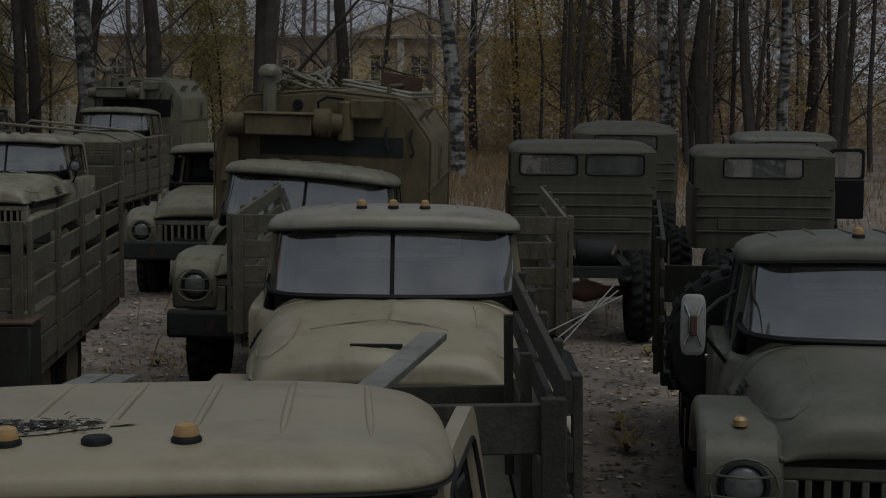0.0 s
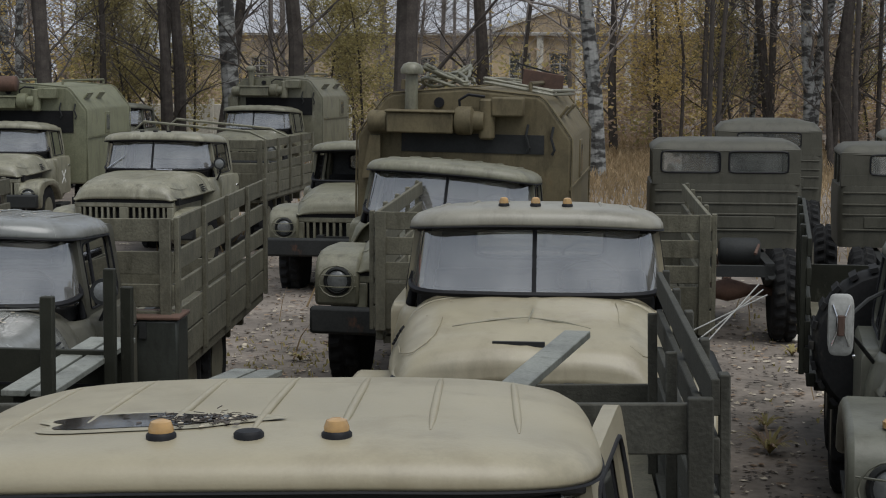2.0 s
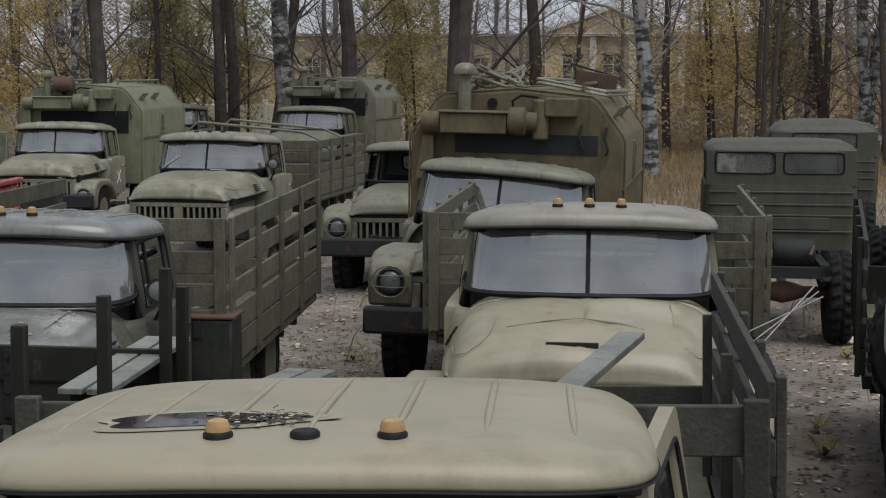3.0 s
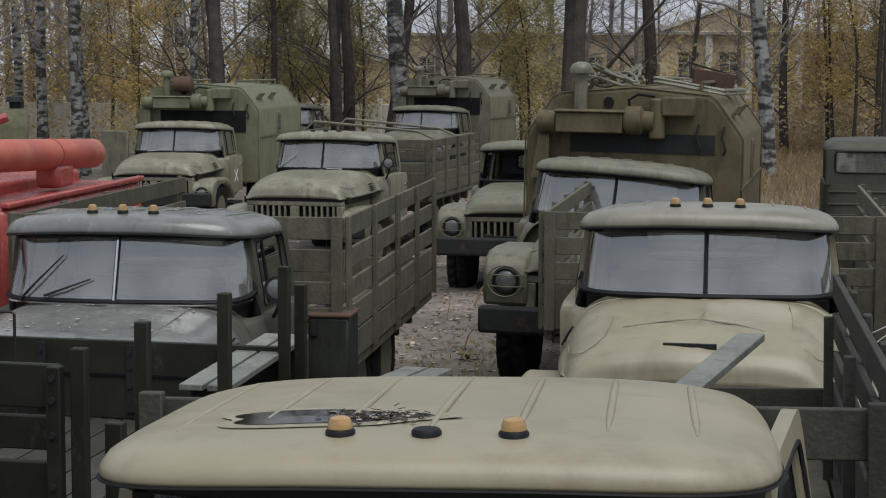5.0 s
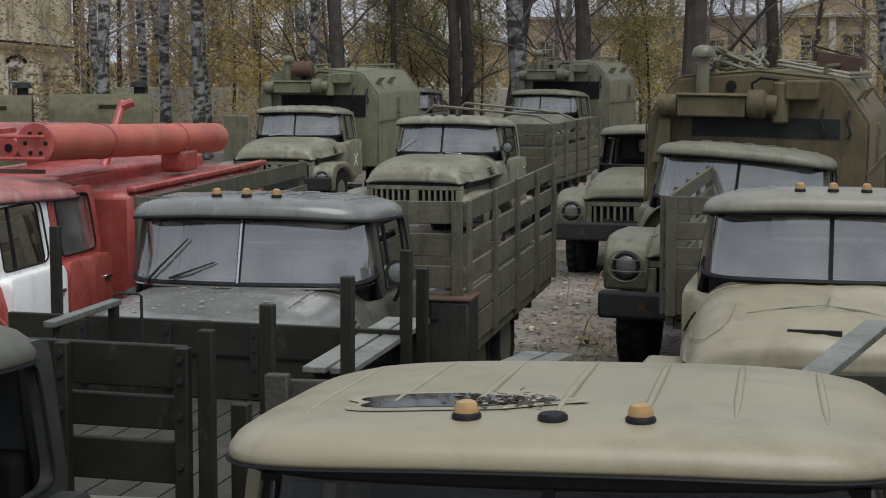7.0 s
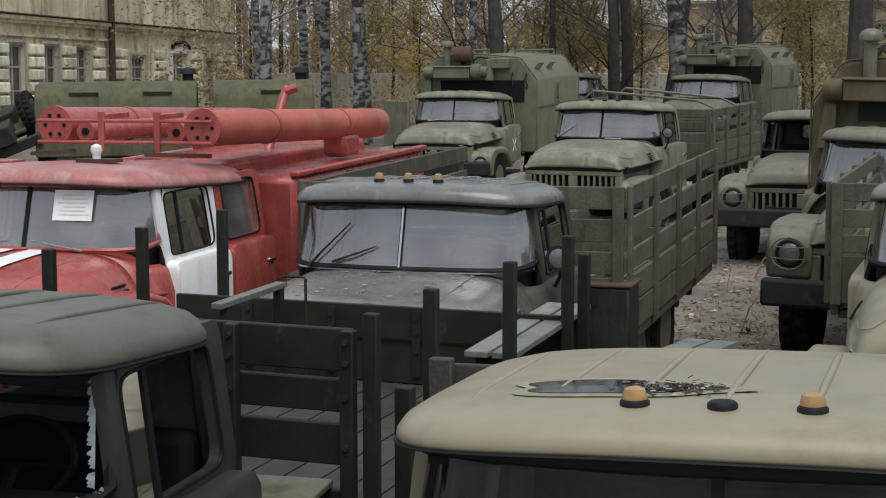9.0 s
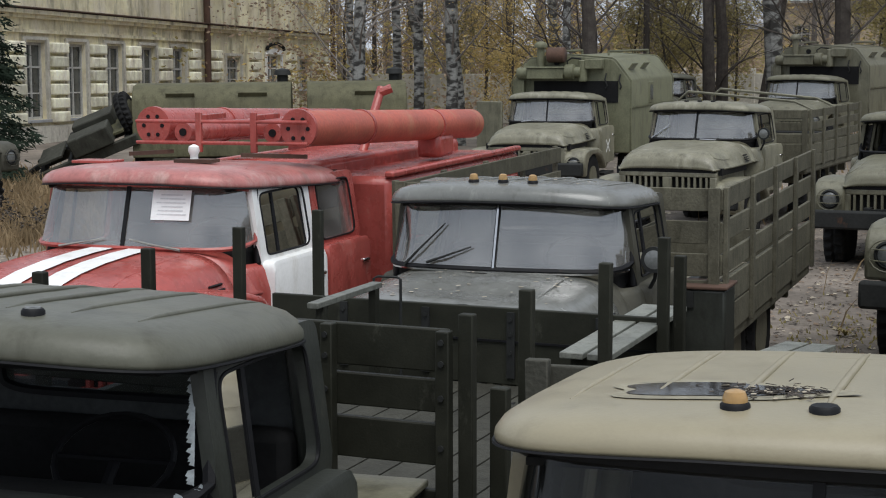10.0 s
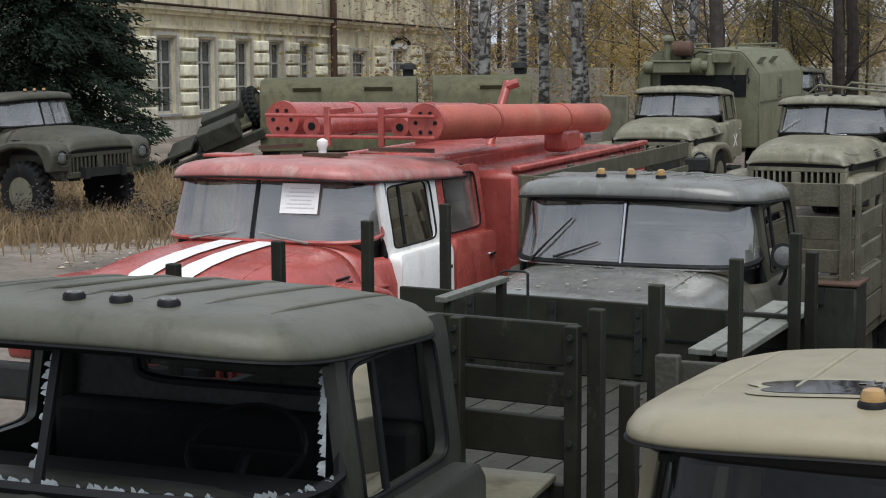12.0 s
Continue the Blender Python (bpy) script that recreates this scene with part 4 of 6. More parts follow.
t9, cab9 = lorry(place(4.24, 8.3, 18), "grey-green army lorry with a round-cornered mirror", GREY_GREEN, turn_lamps=True, fender_drop=0.04)
bed9 = add_bed(t9, DKWOOD, front=False)
spare = part("spare_wheel", lathe(bmesh.new(), [(0.24, -0.12), (0.34, -0.15), (0.46, -0.14), (0.5, -0.08), (0.5, 0.08), (0.46, 0.14), (0.34, 0.15), (0.24, 0.12)], "y", 28, (-0.72, 1.5, 1.25)), TYRE, t9, "black spare tyre behind the cab")
for k in range(24):
    a = k * math.tau / 24
    part("tread_lug", boxes(((-0.72 + 0.5 * math.cos(a), 1.5, 1.25 + 0.5 * math.sin(a)), (0.03, 0.26, 0.05), 0, 0, -math.degrees(a))), TYRE, spare)
mirror = part("mirror", loft(bmesh.new(), [[(x, yy, z) for x, z, _ in superring(-1.10, 1.62, 0.068 * k, 0.165 * k, 0, 24, 5)] for yy, k in ((-0.14, 0.8), (-0.16, 1.0), (-0.19, 1.0), (-0.2, 0.9))]), DIRTYPALE, t9, "dirty pale back of a wing mirror")
for s in (-1, 1):
    part("clamp_wire", tube(bmesh.new(), [(-1.10 - 0.045 * s, -0.206, 1.51), (-1.10 - 0.02 * s, -0.22, 1.58), (-1.10 - 0.02 * s, -0.22, 1.66), (-1.10 - 0.045 * s, -0.206, 1.73)], 0.006, 5), CHROME, mirror)
part("clamp", boxes(((-1.10, -0.215, 1.62), (0.035, 0.03, 0.11))), RUST, mirror, "rusty mirror clamp", bevel=0.006)
part("mirror_arm", tube(bmesh.new(), [(-0.9, 0.25, 1.35), (-1.0, 0.0, 1.5), (-1.1, -0.13, 1.62), (-0.95, 0.1, 1.72), (-0.85, 0.25, 1.75)], 0.012, 6), IRON, mirror)

t6, cab6 = lorry(place(-1.43, 25.2, 15, -0.07), "faded olive army lorry with a spot lamp", KHAKI2, fender_drop=0.3, lights="bare", missing=())
bed6 = add_bed(t6, WOOD)
add_spot(t6, (0.98, 0.12, 1.62), 0.09)
add_wipers(cab6, (((-0.8, 0.02), (-0.52, 0.5)), ((0.1, 0.02), (0.4, 0.0))), CHROME)
for x, y in ((-0.9, 1.8), (-0.8, 3.2)):
    part("canopy_bow", tube(bmesh.new(), [(x, y, 1.85), (x, y, 2.05), (x + 0.15, y, 2.18), (0.9, y + 0.3, 2.02), (1.18, y + 0.3, 1.9), (1.24, y + 0.3, 1.2)], 0.022, 6), GREEN, bed6, "bent steel canopy bow")
t7, cab7 = lorry(place(1.63, 23.2, 13, -0.13), "dark olive army lorry with an empty windscreen", GREEN, fender_drop=0.08, broken=True, lights=None)
ta, caba = lorry(place(-4.52, 31.0, 8.2, -0.1), "olive army lorry with a green van body", KHAKI2, fender_drop=0.24, lights=None)
kunga = add_kung(ta, VANGREEN)
add_wipers(caba, (((-0.6, 0.02), (-0.2, 0.1)),), CHROME)
part("barrel", lathe(bmesh.new(), [(0.12, -0.18), (0.15, -0.16), (0.15, 0.16), (0.12, 0.18)], "x", 18, (-0.25, 1.45, 2.76)), RUST, kunga, "rusty brown drum")
part("door_leaf", boxes(((-1.25, 0.3, 1.45), (0.62, 0.05, 0.9), -20)), GREEN, ta, "cab door standing open", bevel=0.02)
for ang in (40, -40):
    part("chalk_cross", boxes(((0.965, 0.75, 1.05), (0.004, 0.36, 0.03), 0, ang)), WHITE, ta, "pale cross chalked on the door")
tb, cabb = lorry(place(0.08, 39.7, 19), "dark olive army lorry with leaves on its roof", GREEN, lights=None)
kungb = add_kung(tb, GREEN, y1=3.9)
tc, cabc = lorry(place(-3.6, 43, 15), "grey-green army lorry behind a van body", GREY_GREEN, lights=None)
tx, cabx = lorry(place(-14.12, 24.68, -72, 0.06), "green army lorry without a bumper parked in dry grass", DKGREEN, bumper=None)


# ---- lorries seen from behind ----
def rear_cab(m, label, windows, round_top=0.0, paint=DKGREEN, width=1.72):
    """A cab that turns its back: ribbed rear wall, windows, bare frame and tyres below."""
    t = thing("army_lorry", m, label, "lorry", G)
    hw = width / 2
    low = [superring(0, 0.7, hw * a, 0.7 * b, z, 48, 14) for a, b, z in ((0.98, 0.98, 0.95), (1, 1, 1.3), (1, 1, 1.6), (0.99, 0.99, 1.68))]
    cab = part("cab", loft(bmesh.new(), low), paint, t)
    top = [superring(0, 0.7, hw * a, 0.7 * b, z, 48, 12) for a, b, z in ((0.965, 0.965, 2.03), (0.98, 0.985, 2.05), (0.975, 0.97, 2.08), (0.93, 0.92, 2.12), (0.86, 0.84, 2.155 + round_top * 0.4), (0.5, 0.5, 2.175 + round_top))]
    part("roof", loft(bmesh.new(), top), paint, cab)
    # window band: rear wall with its openings, corner and front pillars
    z0, z1, xe = 1.81, 2.05, hw * 0.965
    wall = [((0, 0.035, (1.67 + z0) / 2), (2 * xe, 0.035, z0 - 1.67)), ((0, 0.035, (z1 + 2.075) / 2), (2 * xe, 0.035, 2.075 - z1))]
    edges = [-xe] + [q for x, w in windows for q in (x - w / 2, x + w / 2)] + [xe]
    wall += [(((a + b) / 2, 0.035, (z0 + z1) / 2), (b - a, 0.035, z1 - z0 + 0.01)) for a, b in zip(edges[::2], edges[1::2])]
    part("rear_wall", boxes(*wall), paint, cab, bevel=0.006)
    for s in (-1, 1):
        part("corner_pillar", boxes(((s * (xe - 0.03), 0.12, 1.86), (0.06, 0.17, 0.38))), paint, cab, bevel=0.012)
        part("door_pillar", boxes(((s * (xe - 0.03), 0.75, 1.86), (0.05, 0.07, 0.38))), paint, cab, bevel=0.012)
        part("front_pillar", boxes(((s * (xe - 0.04), 1.3, 1.86), (0.07, 0.1, 0.38))), paint, cab, bevel=0.012)
    part("screen_divider", boxes(((0, 1.34, 1.86), (0.035, 0.03, 0.38))), BLACK, cab)
    part("windscreen", boxes(((0, 1.35, 1.86), (2 * xe - 0.1, 0.006, 0.37))), CLEAR, cab)
    for z in (1.60, 1.46, 1.34, 1.16):
        part("swage", beam(bmesh.new(), (-hw + 0.06, -0.003, z), (hw - 0.06, -0.003, z), 0.018, 0.022), paint, cab, bevel=0.006)
    part("panel", boxes(((0.0, 0.0, 1.25), (1.1, 0.02, 0.14))), paint, cab, bevel=0.008)
    for x, w in windows:
        seal = [(x + a, 0.015, 1.93 + b) for a, b, _ in superring(0, 0, w / 2, 0.12, 0, 32, 9)]
        part("window_seal", tube(bmesh.new(), seal + seal[:1], 0.011, 5), BLACK, cab)
        part("rear_window", boxes(((x, 0.03, 1.93), (w, 0.006, 0.24))), CLEAR, cab)
    part("chassis", boxes(((-0.4, 0.2, 0.82), (0.1, 2.6, 0.18)), ((0.4, 0.2, 0.82), (0.1, 2.6, 0.18)), ((0, -1.05, 0.82), (0.9, 0.1, 0.12)), ((0, -0.3, 0.82), (0.9, 0.1, 0.14))), IRON, t, "bare dark chassis frame")
    part("axle", lathe(bmesh.new(), [(0.06, -0.6), (0.065, -0.22), (0.1, -0.12), (0.13, 0.0), (0.1, 0.12), (0.065, 0.22), (0.06, 0.6)], "x", 16, (0, -0.55, 0.55)), RUST, t, "rusty axle with a round housing")
    part("prop_shaft", tube(bmesh.new(), [(0, -0.4, 0.62), (0.05, 0.9, 0.85)], 0.05, 10), RUST, t)
    for s in (-1, 1):
        spring = part("leaf_spring", tube(bmesh.new(), [(s * 0.42, -1.1, 0.78), (s * 0.42, -0.8, 0.68), (s * 0.42, -0.55, 0.64), (s * 0.42, -0.3, 0.68), (s * 0.42, 0.0, 0.78)], 0.045, 8), IRON, t)
        part("hose", tube(bmesh.new(), [(s * 0.25, -1.0, 1.0), (s * 0.3, -0.85, 1.08), (s * 0.15, -0.7, 0.95), (s * 0.1, -0.5, 0.75)], 0.018, 6), RUST, t)
    part("tank", lathe(bmesh.new(), [(0.12, -0.22), (0.15, -0.18), (0.15, 0.18), (0.12, 0.22)], "x", 14, (0.1, -0.75, 1.0)), IRON, t)
    for s in (-1, 1):
        add_wheel(t, (s * 0.6, -0.55, 0.5), s, 0.5)
        add_wheel(t, (s * 0.86, 2.3, 0.5), s, 0.5)
    return t


rear_cab(place(11.1, 26.1, 16, -0.2), "grey-green lorry cab with a pale worn roof", ((0.0, 1.0),), 0.02, GREY_GREEN)
rear_cab(place(5.35, 18.3, 12), "dark green lorry cab with two rear windows on a bare chassis", ((-0.4, 0.66), (0.36, 0.66)))
rear_cab(place(8.25, 25.9, 14, -0.08), "dark green lorry cab with a rounded roof", ((0.0, 1.0),), 0.08)
tr = rear_cab(place(7.75, 18.8, 16, -0.08), "dark green lorry cab with a wide rear window and open door", ((-0.02, 0.94),))
door = part("open_door", boxes(((1.12, 1.0, 1.5), (0.44, 0.05, 0.5))), BLACK, tr, "black inner side of an open cab door", bevel=0.02)
part("door_frame", ring_panel([(1.12 + x, 1.0, z) for x, z, _ in superring(0, 1.93, 0.22, 0.2, 0, 32, 8)], [(1.12 + x, 1.0, z) for x, z, _ in superring(0, 1.93, 0.185, 0.16, 0, 32, 8)], (0, 0.04, 0)), BLACK, door)
part("door_pane", boxes(((1.12, 1.02, 1.93), (0.37, 0.005, 0.32))), CLEAR, door)

# puddle with rubbish on the khaki roof
def roof_patch(cx, cy, rx, ry, lift, seed, n=40):
    rng = random.Random(seed)
    ph = [rng.uniform(0, 6.28) for _ in range(4)]
    bm = bmesh.new()
    rings = []
    for f in (0.02, 0.25, 0.45, 0.65, 0.8, 0.9, 1.0):
        ring = []
        for k in range(n):
            a = k * math.tau / n
            w = f * (1 + 0.12 * math.sin(3 * a + ph[0]) + 0.08 * math.sin(5 * a + ph[1]))
            x, y = cx + rx * w * math.cos(a), cy + ry * w * math.sin(a)
            ring.append((x, y, roof_z(x, y) + lift))
        rings.append(ring)
    return loft(bm, rings, True, False)


# this lorry's roof is pressed flatter than the others
roof1 = [c for c in cab1.children if c.name.startswith("roof")][0]
roof1.scale.z, roof1.location.z = 0.76, 2.36 * 0.24
part("silt_rim", roof_patch(-0.28, 0.3, 0.29, 0.14, 0.004, 4), SILT, roof1, "pale dried silt round the puddle")
part("puddle", roof_patch(-0.29, 0.3, 0.24, 0.1, 0.0065, 4), WATER, roof1, "dark rain water lying on the roof")
rb = random.Random(8)
for k in range(110):
    x, y = min(-0.03, rb.gauss(-0.13, 0.07)), rb.gauss(0.29, 0.045)
    q = rb.uniform(0, 6.28)
    l = rb.uniform(0.006, 0.02)
    z = roof_z(x, y) + 0.009
    if k % 3:
        part("twig", tube(bmesh.new(), [(x - l * math.cos(q), y - l * math.sin(q), z), (x + l * math.cos(q), y + l * math.sin(q), z + rb.uniform(-0.002, 0.006))], 0.0016, 4), BARK, roof1)
    else:
        part("leaf", boxes(((x, y, z), (l, l * 0.6, 0.002), math.degrees(q), rb.uniform(-25, 25))), LITTER if k % 2 else BARK, roof1)

# jagged glass left in the smashed screen
rb = random.Random(2)
for k in range(150):
    if k < 80:
        u = rb.uniform(-0.97, 0.97)
        a = screen_pt(u, screen_edge(u)[0]) + Vector((0, 0, 0.018))
        up, along = Vector((rb.uniform(-0.01, 0.01), 0, rb.uniform(0.004, 0.022))), Vector((rb.uniform(0.012, 0.04), 0, 0))
    elif k < 130:
        v = rb.uniform(0.04, 0.8)
        a = screen_pt(0.96, v) + Vector((-0.012, 0, 0))
        up, along = Vector((-rb.uniform(0.006, 0.028), -0.006, rb.uniform(-0.006, 0.006))), Vector((0, 0.003, rb.uniform(0.012, 0.035)))
    else:
        v = rb.uniform(0.1, 0.95)
        a = screen_pt(-0.02, v)
        up, along = Vector((-rb.uniform(0.006, 0.03), 0, rb.uniform(-0.006, 0.006))), Vector((0, 0.003, rb.uniform(0.012, 0.03)))
    bm = bmesh.new()
    bm.faces.new([bm.verts.new(q) for q in (a, a + up + along * 0.3, a + up * 0.7 + along * 0.8, a + along)])
    part("glass_shard", bm, GLASSBIT, cab8)


# ---- fire engine ----
fire = thing("fire_engine", place(-4.516, 10.727, 8.7, 0.05), "faded red fire engine with white stripes and hose tubes", "fire engine")
fcab = add_cab(fire, RED, GLASS, lights=None, rear=2.02, ribs=False, door_paint=WHITE, seal=RED, seal_r=0.018, roof_paint=ROOFRED)
add_front(fire, RED)
add_rear(fire)
# two white stripes laid on the bonnet
for x in (-0.24, 0.06):
    rows = []
    for y, w, zt, zb in HOOD[:-1]:
        rows.append([(xx, y, zt + CAB_DROP + 0.012 - (zt - zb) * abs(xx / w) ** CROWN * 0.9 - 0.014 * (xx / w) ** 2) for xx in (x, x + 0.09, x + 0.18)])
    part("white_stripe", loft(bmesh.new(), rows, False, False), WHITE, fire, "white stripe on the bonnet")
# tank body and lockers
part("tank_body", boxes(((0, 3.85, 1.25), (2.1, 3.3, 1.2))), RED, fire, "red steel body with side lockers", bevel=0.06)
part("tank_top", boxes(((0, 3.85, 1.86), (0.9, 3.2, 0.22))), RED, fire, bevel=0.05)
for s in (-1, 1):
    part("body_rail", boxes(((s * 1.03, 3.85, 1.87), (0.08, 3.3, 0.05))), RED, fire, bevel=0.015)
    for k in range(3):
        door = part("locker_door", boxes(((s * 1.056, 2.75 + k * 1.08, 1.2), (0.02, 1.0, 0.85))), RED, fire, bevel=0.008)
        part("locker_handle", boxes(((s * 1.075, 2.75 + k * 1.08, 1.0), (0.02, 0.14, 0.03))), CHROME, door)
# hose tubes and their rack
for x, r, y0, y1, z0, z1, lab in ((0.71, 0.135, 1.25, 5.05, 2.28, 2.13, "long red hose tube with faded orange paint"), (-0.57, 0.135, 1.35, 5.05, 2.29, 2.13, "long red hose tube")):
    tb_ = part("hose_tube", tube(bmesh.new(), [(x, y0 + (y1 - y0) * f, z0 + (z1 - z0) * f) for f in np.linspace(0, 1, 8)], r, 24), FADED if x > 0 else RED, fire, lab)
    part("end_plate", lathe(bmesh.new(), [(0.0005, -0.02), (r + 0.012, -0.02), (r + 0.012, 0.02), (0.0005, 0.02)], "y", 24, (x, y0, z0)), RED, tb_)
    for a in range(6):
        q = a * math.tau / 6
        part("plate_hole", lathe(bmesh.new(), [(0.016, -0.026), (0.016, -0.018)], "y", 8, (x + 0.08 * math.cos(q), y0, z0 + 0.08 * math.sin(q))), BLACK, tb_)
    for f in (0.3, 0.72):
        yy, zz = y0 + (y1 - y0) * f, z0 + (z1 - z0) * f
        part("tube_band", lathe(bmesh.new(), [(r, -0.02), (r + 0.008, -0.02), (r + 0.008, 0.02), (r, 0.02)], "y", 24, (x, yy, zz)), RED, tb_)
    part("tube_saddle", boxes(((x, 4.1, 1.98), (0.22, 0.4, 0.2))), RED, tb_, bevel=0.04)
for x in (-0.32, 0.44):
    t_ = part("suction_hose", tube(bmesh.new(), [(x, 1.35, 2.24), (x, 3.2, 2.2)], 0.075, 16), RED, fire)
    part("hose_mouth", lathe(bmesh.new(), [(0.03, -0.005), (0.03, 0.005)], "y", 12, (x, 1.345, 2.24)), BLACK, t_)
for z in (2.33, 2.17):
    part("rack_rail", tube(bmesh.new(), [(-0.64, 1.2, z), (0.8, 1.2, z)], 0.014, 8), RED, fire)
for x in (-0.1, 0.36):
    part("rack_post", boxes(((x, 1.2, 2.25), (0.05, 0.03, 0.3)), ((x, 1.4, 2.36), (0.05, 0.4, 0.04))), RED, fire, bevel=0.005)
# roof hatch, fittings, lamp
part("roof_plate", boxes(((-0.55, 0.5, 2.075), (0.32, 0.2, 0.02))), RED, fire, bevel=0.005)
lamp_ = part("lamp_base", boxes(((0.26, 0.5, 2.09), (0.3, 0.13, 0.025))), RUST, fire)
part("bulb", lathe(bmesh.new(), [(0.03, 0.0), (0.028, 0.03), (0.042, 0.06), (0.037, 0.09), (0.01, 0.105)], "z", 12, (0.24, 0.5, 2.1)), WHITE, lamp_, "white glass lamp bulb")
part("roof_bar", beam(bmesh.new(), (0.3, 1.1, 2.09), (0.75, 1.3, 2.07), 0.03, 0.03), RUST, fire)
part("roof_bar", beam(bmesh.new(), (-0.62, 1.05, 2.09), (-0.35, 1.25, 2.1), 0.03, 0.03), RUST, fire)
mon = part("monitor", tube(bmesh.new(), [(0.25, 3.5, 1.95), (0.25, 3.7, 2.2), (0.27, 3.9, 2.5)], 0.04, 10), RED, fire, "red water monitor")
part("nozzle", tube(bmesh.new(), [(0.27, 3.86, 2.46), (0.37, 3.9, 2.5)], 0.04, 8), RED, mon)
# paper notice behind the windscreen, wipers
notice = part("notice", boxes(((0, 0, 0), (0.29, 0.003, 0.21))), PAPER, fcab, "white paper notice behind the glass")
notice.location, notice.rotation_euler = (0.34, -0.02, 2.105), (radians(-17), 0, radians(2))
for k in range(6):
    part("text_line", boxes(((0.01 * (k % 2), -0.003, 0.07 - 0.027 * k), (0.16 + 0.03 * (k % 3), 0.002, 0.008))), INK, notice)
add_wipers(fcab, (((-0.62, 0.0), (-0.18, 0.15)), ((0.55, 0.0), (0.08, 0.15))), DIRTYPALE)


# ---- trees, shrubs, grass ----
rnd = random.Random(5)


def limb(bm, p, d, length, r, depth, rng, tips, n=6):
    """A branch with its children; the ends of the finest go to tips."""
    steps = 5 if depth else 9
    pts, rs = [p.copy()], [r]
    for k in range(steps):
        d = (d + Vector((rng.gauss(0, 1), rng.gauss(0, 1), rng.gauss(0, 0.7) + (0.12 if depth else 0.25))) * (0.16 if depth else 0.05)).normalized()
        p = p + d * length / steps
        pts.append(p.copy())
        rs.append(max(r * (1 - (k + 1) / steps * (0.82 if depth else 0.75)), 0.004))
    tube(bm[min(depth, 1)], pts, rs, max(n - depth, 3), False)
    if depth >= 3:
        tips.extend(pts[2:])
        return
    kids = (20, 5, 4)[depth]
    for k in range(kids):
        f = rng.uniform(0.1 if depth == 0 else 0.2, 1.0)
        i = min(int(f * steps), steps - 1)
        a = rng.uniform(0, math.tau)
        side = Vector((math.cos(a), math.sin(a), rng.uniform(0.1, 0.9))).normalized()
        nd = (d * 0.35 + side).normalized()
        limb(bm, pts[i].lerp(pts[i + 1], f * steps - i), nd, length * rng.uniform(0.12, 0.3) if depth == 0 else length * rng.uniform(0.4, 0.7), rs[i] * (0.2 if depth == 0 else 0.5), depth + 1, rng, tips, n)


def leaf_cloud(centres, count, spread, size, rng, flat=0.5):
    verts, faces = [], []
    for _ in range(count):
        c = rng.choice(centres)
        c = Vector(c) + Vector((rng.gauss(0, spread), rng.gauss(0, spread), rng.gauss(0, spread)))
        u = Vector((rng.uniform(-1, 1), rng.uniform(-1, 1), rng.uniform(-flat, flat))).normalized()
        v = u.orthogonal().normalized()
        v = (v * math.cos(a := rng.uniform(0, 6.28)) + u.cross(v) * math.sin(a))
        s = size * rng.uniform(0.6, 1.4)
        i = len(verts)
        verts += [c - u * s, c + v * s * 0.5, c + u * s, c - v * s * 0.5]
        faces.append((i, i + 1, i + 2, i + 3))
    return verts, faces


def make_tree(label, bark, height, radius, seed, leaves=0, leaf_mat=None, lean=(0, 0), category="tree", size=0.05, group=""):
    rng = random.Random(seed)
    t = thing("tree", pose(0, 0, 0), label, category, group)
    bms, tips = (bmesh.new(), bmesh.new()), []
    limb(bms, Vector((0, 0, -0.1)), Vector((lean[0], lean[1], 1)).normalized(), height, radius, 0, rng, tips, 9)
    part("trunk", bms[0], bark, t)
    tagged(part("branchwork", bms[1], TWIG if bark is BIRCH else bark, t), kind="stuff")
    if leaves:
        v, f = leaf_cloud(tips, leaves, 0.25, size, rng)
        me = bpy.data.meshes.new("crown")
        me.from_pydata(v, [], f)
        me.materials.append(leaf_mat)
        ob = new("crown", me)
        ob.parent = t
        tagged(ob, "thin remaining autumn leaves", kind="stuff")
    return t


TG = "bare autumn trees round the yard"
kinds = {
    "dark": [make_tree("bare dark-barked tree with fine twigs", BARK, 17, 0.24, s, group=TG) for s in (1, 2, 3)],
    "birch": [make_tree("birch with white bark and few yellow leaves", BIRCH, 17, 0.19, s, 500, LEAF_Y, group=TG) for s in (11, 12, 13)],
    "gold": [make_tree("slender tree with thin golden leaves", BARK, 11, 0.1, s, 6000, LEAF_Y, size=0.07, group=TG) for s in (21, 22)],
    "olive": [make_tree("shrubby young tree with olive-yellow leaves", BARK, 7, 0.07, s, 5000, LEAF_O, size=0.06, group=TG) for s in (31, 32)],
}
used = {k: 0 for k in kinds}


def plant(kind, x, y, scale=1.0, turn=None, tilt=0.0):
    lst = kinds[kind]
    i = used[kind]
    used[kind] += 1
    m = pose(x * S, y * S, 0, 0, tilt, rnd.uniform(0, 360) if turn is None else turn) @ Matrix.Diagonal((scale, scale, max(scale, 0.8) if kind in ("dark", "birch") else scale, 1))
    src = lst[i % len(lst)]
    if i < len(lst):
        src.matrix_world = m
    else:
        ob = copy_thing(src, m)
        ob.matrix_basis = m


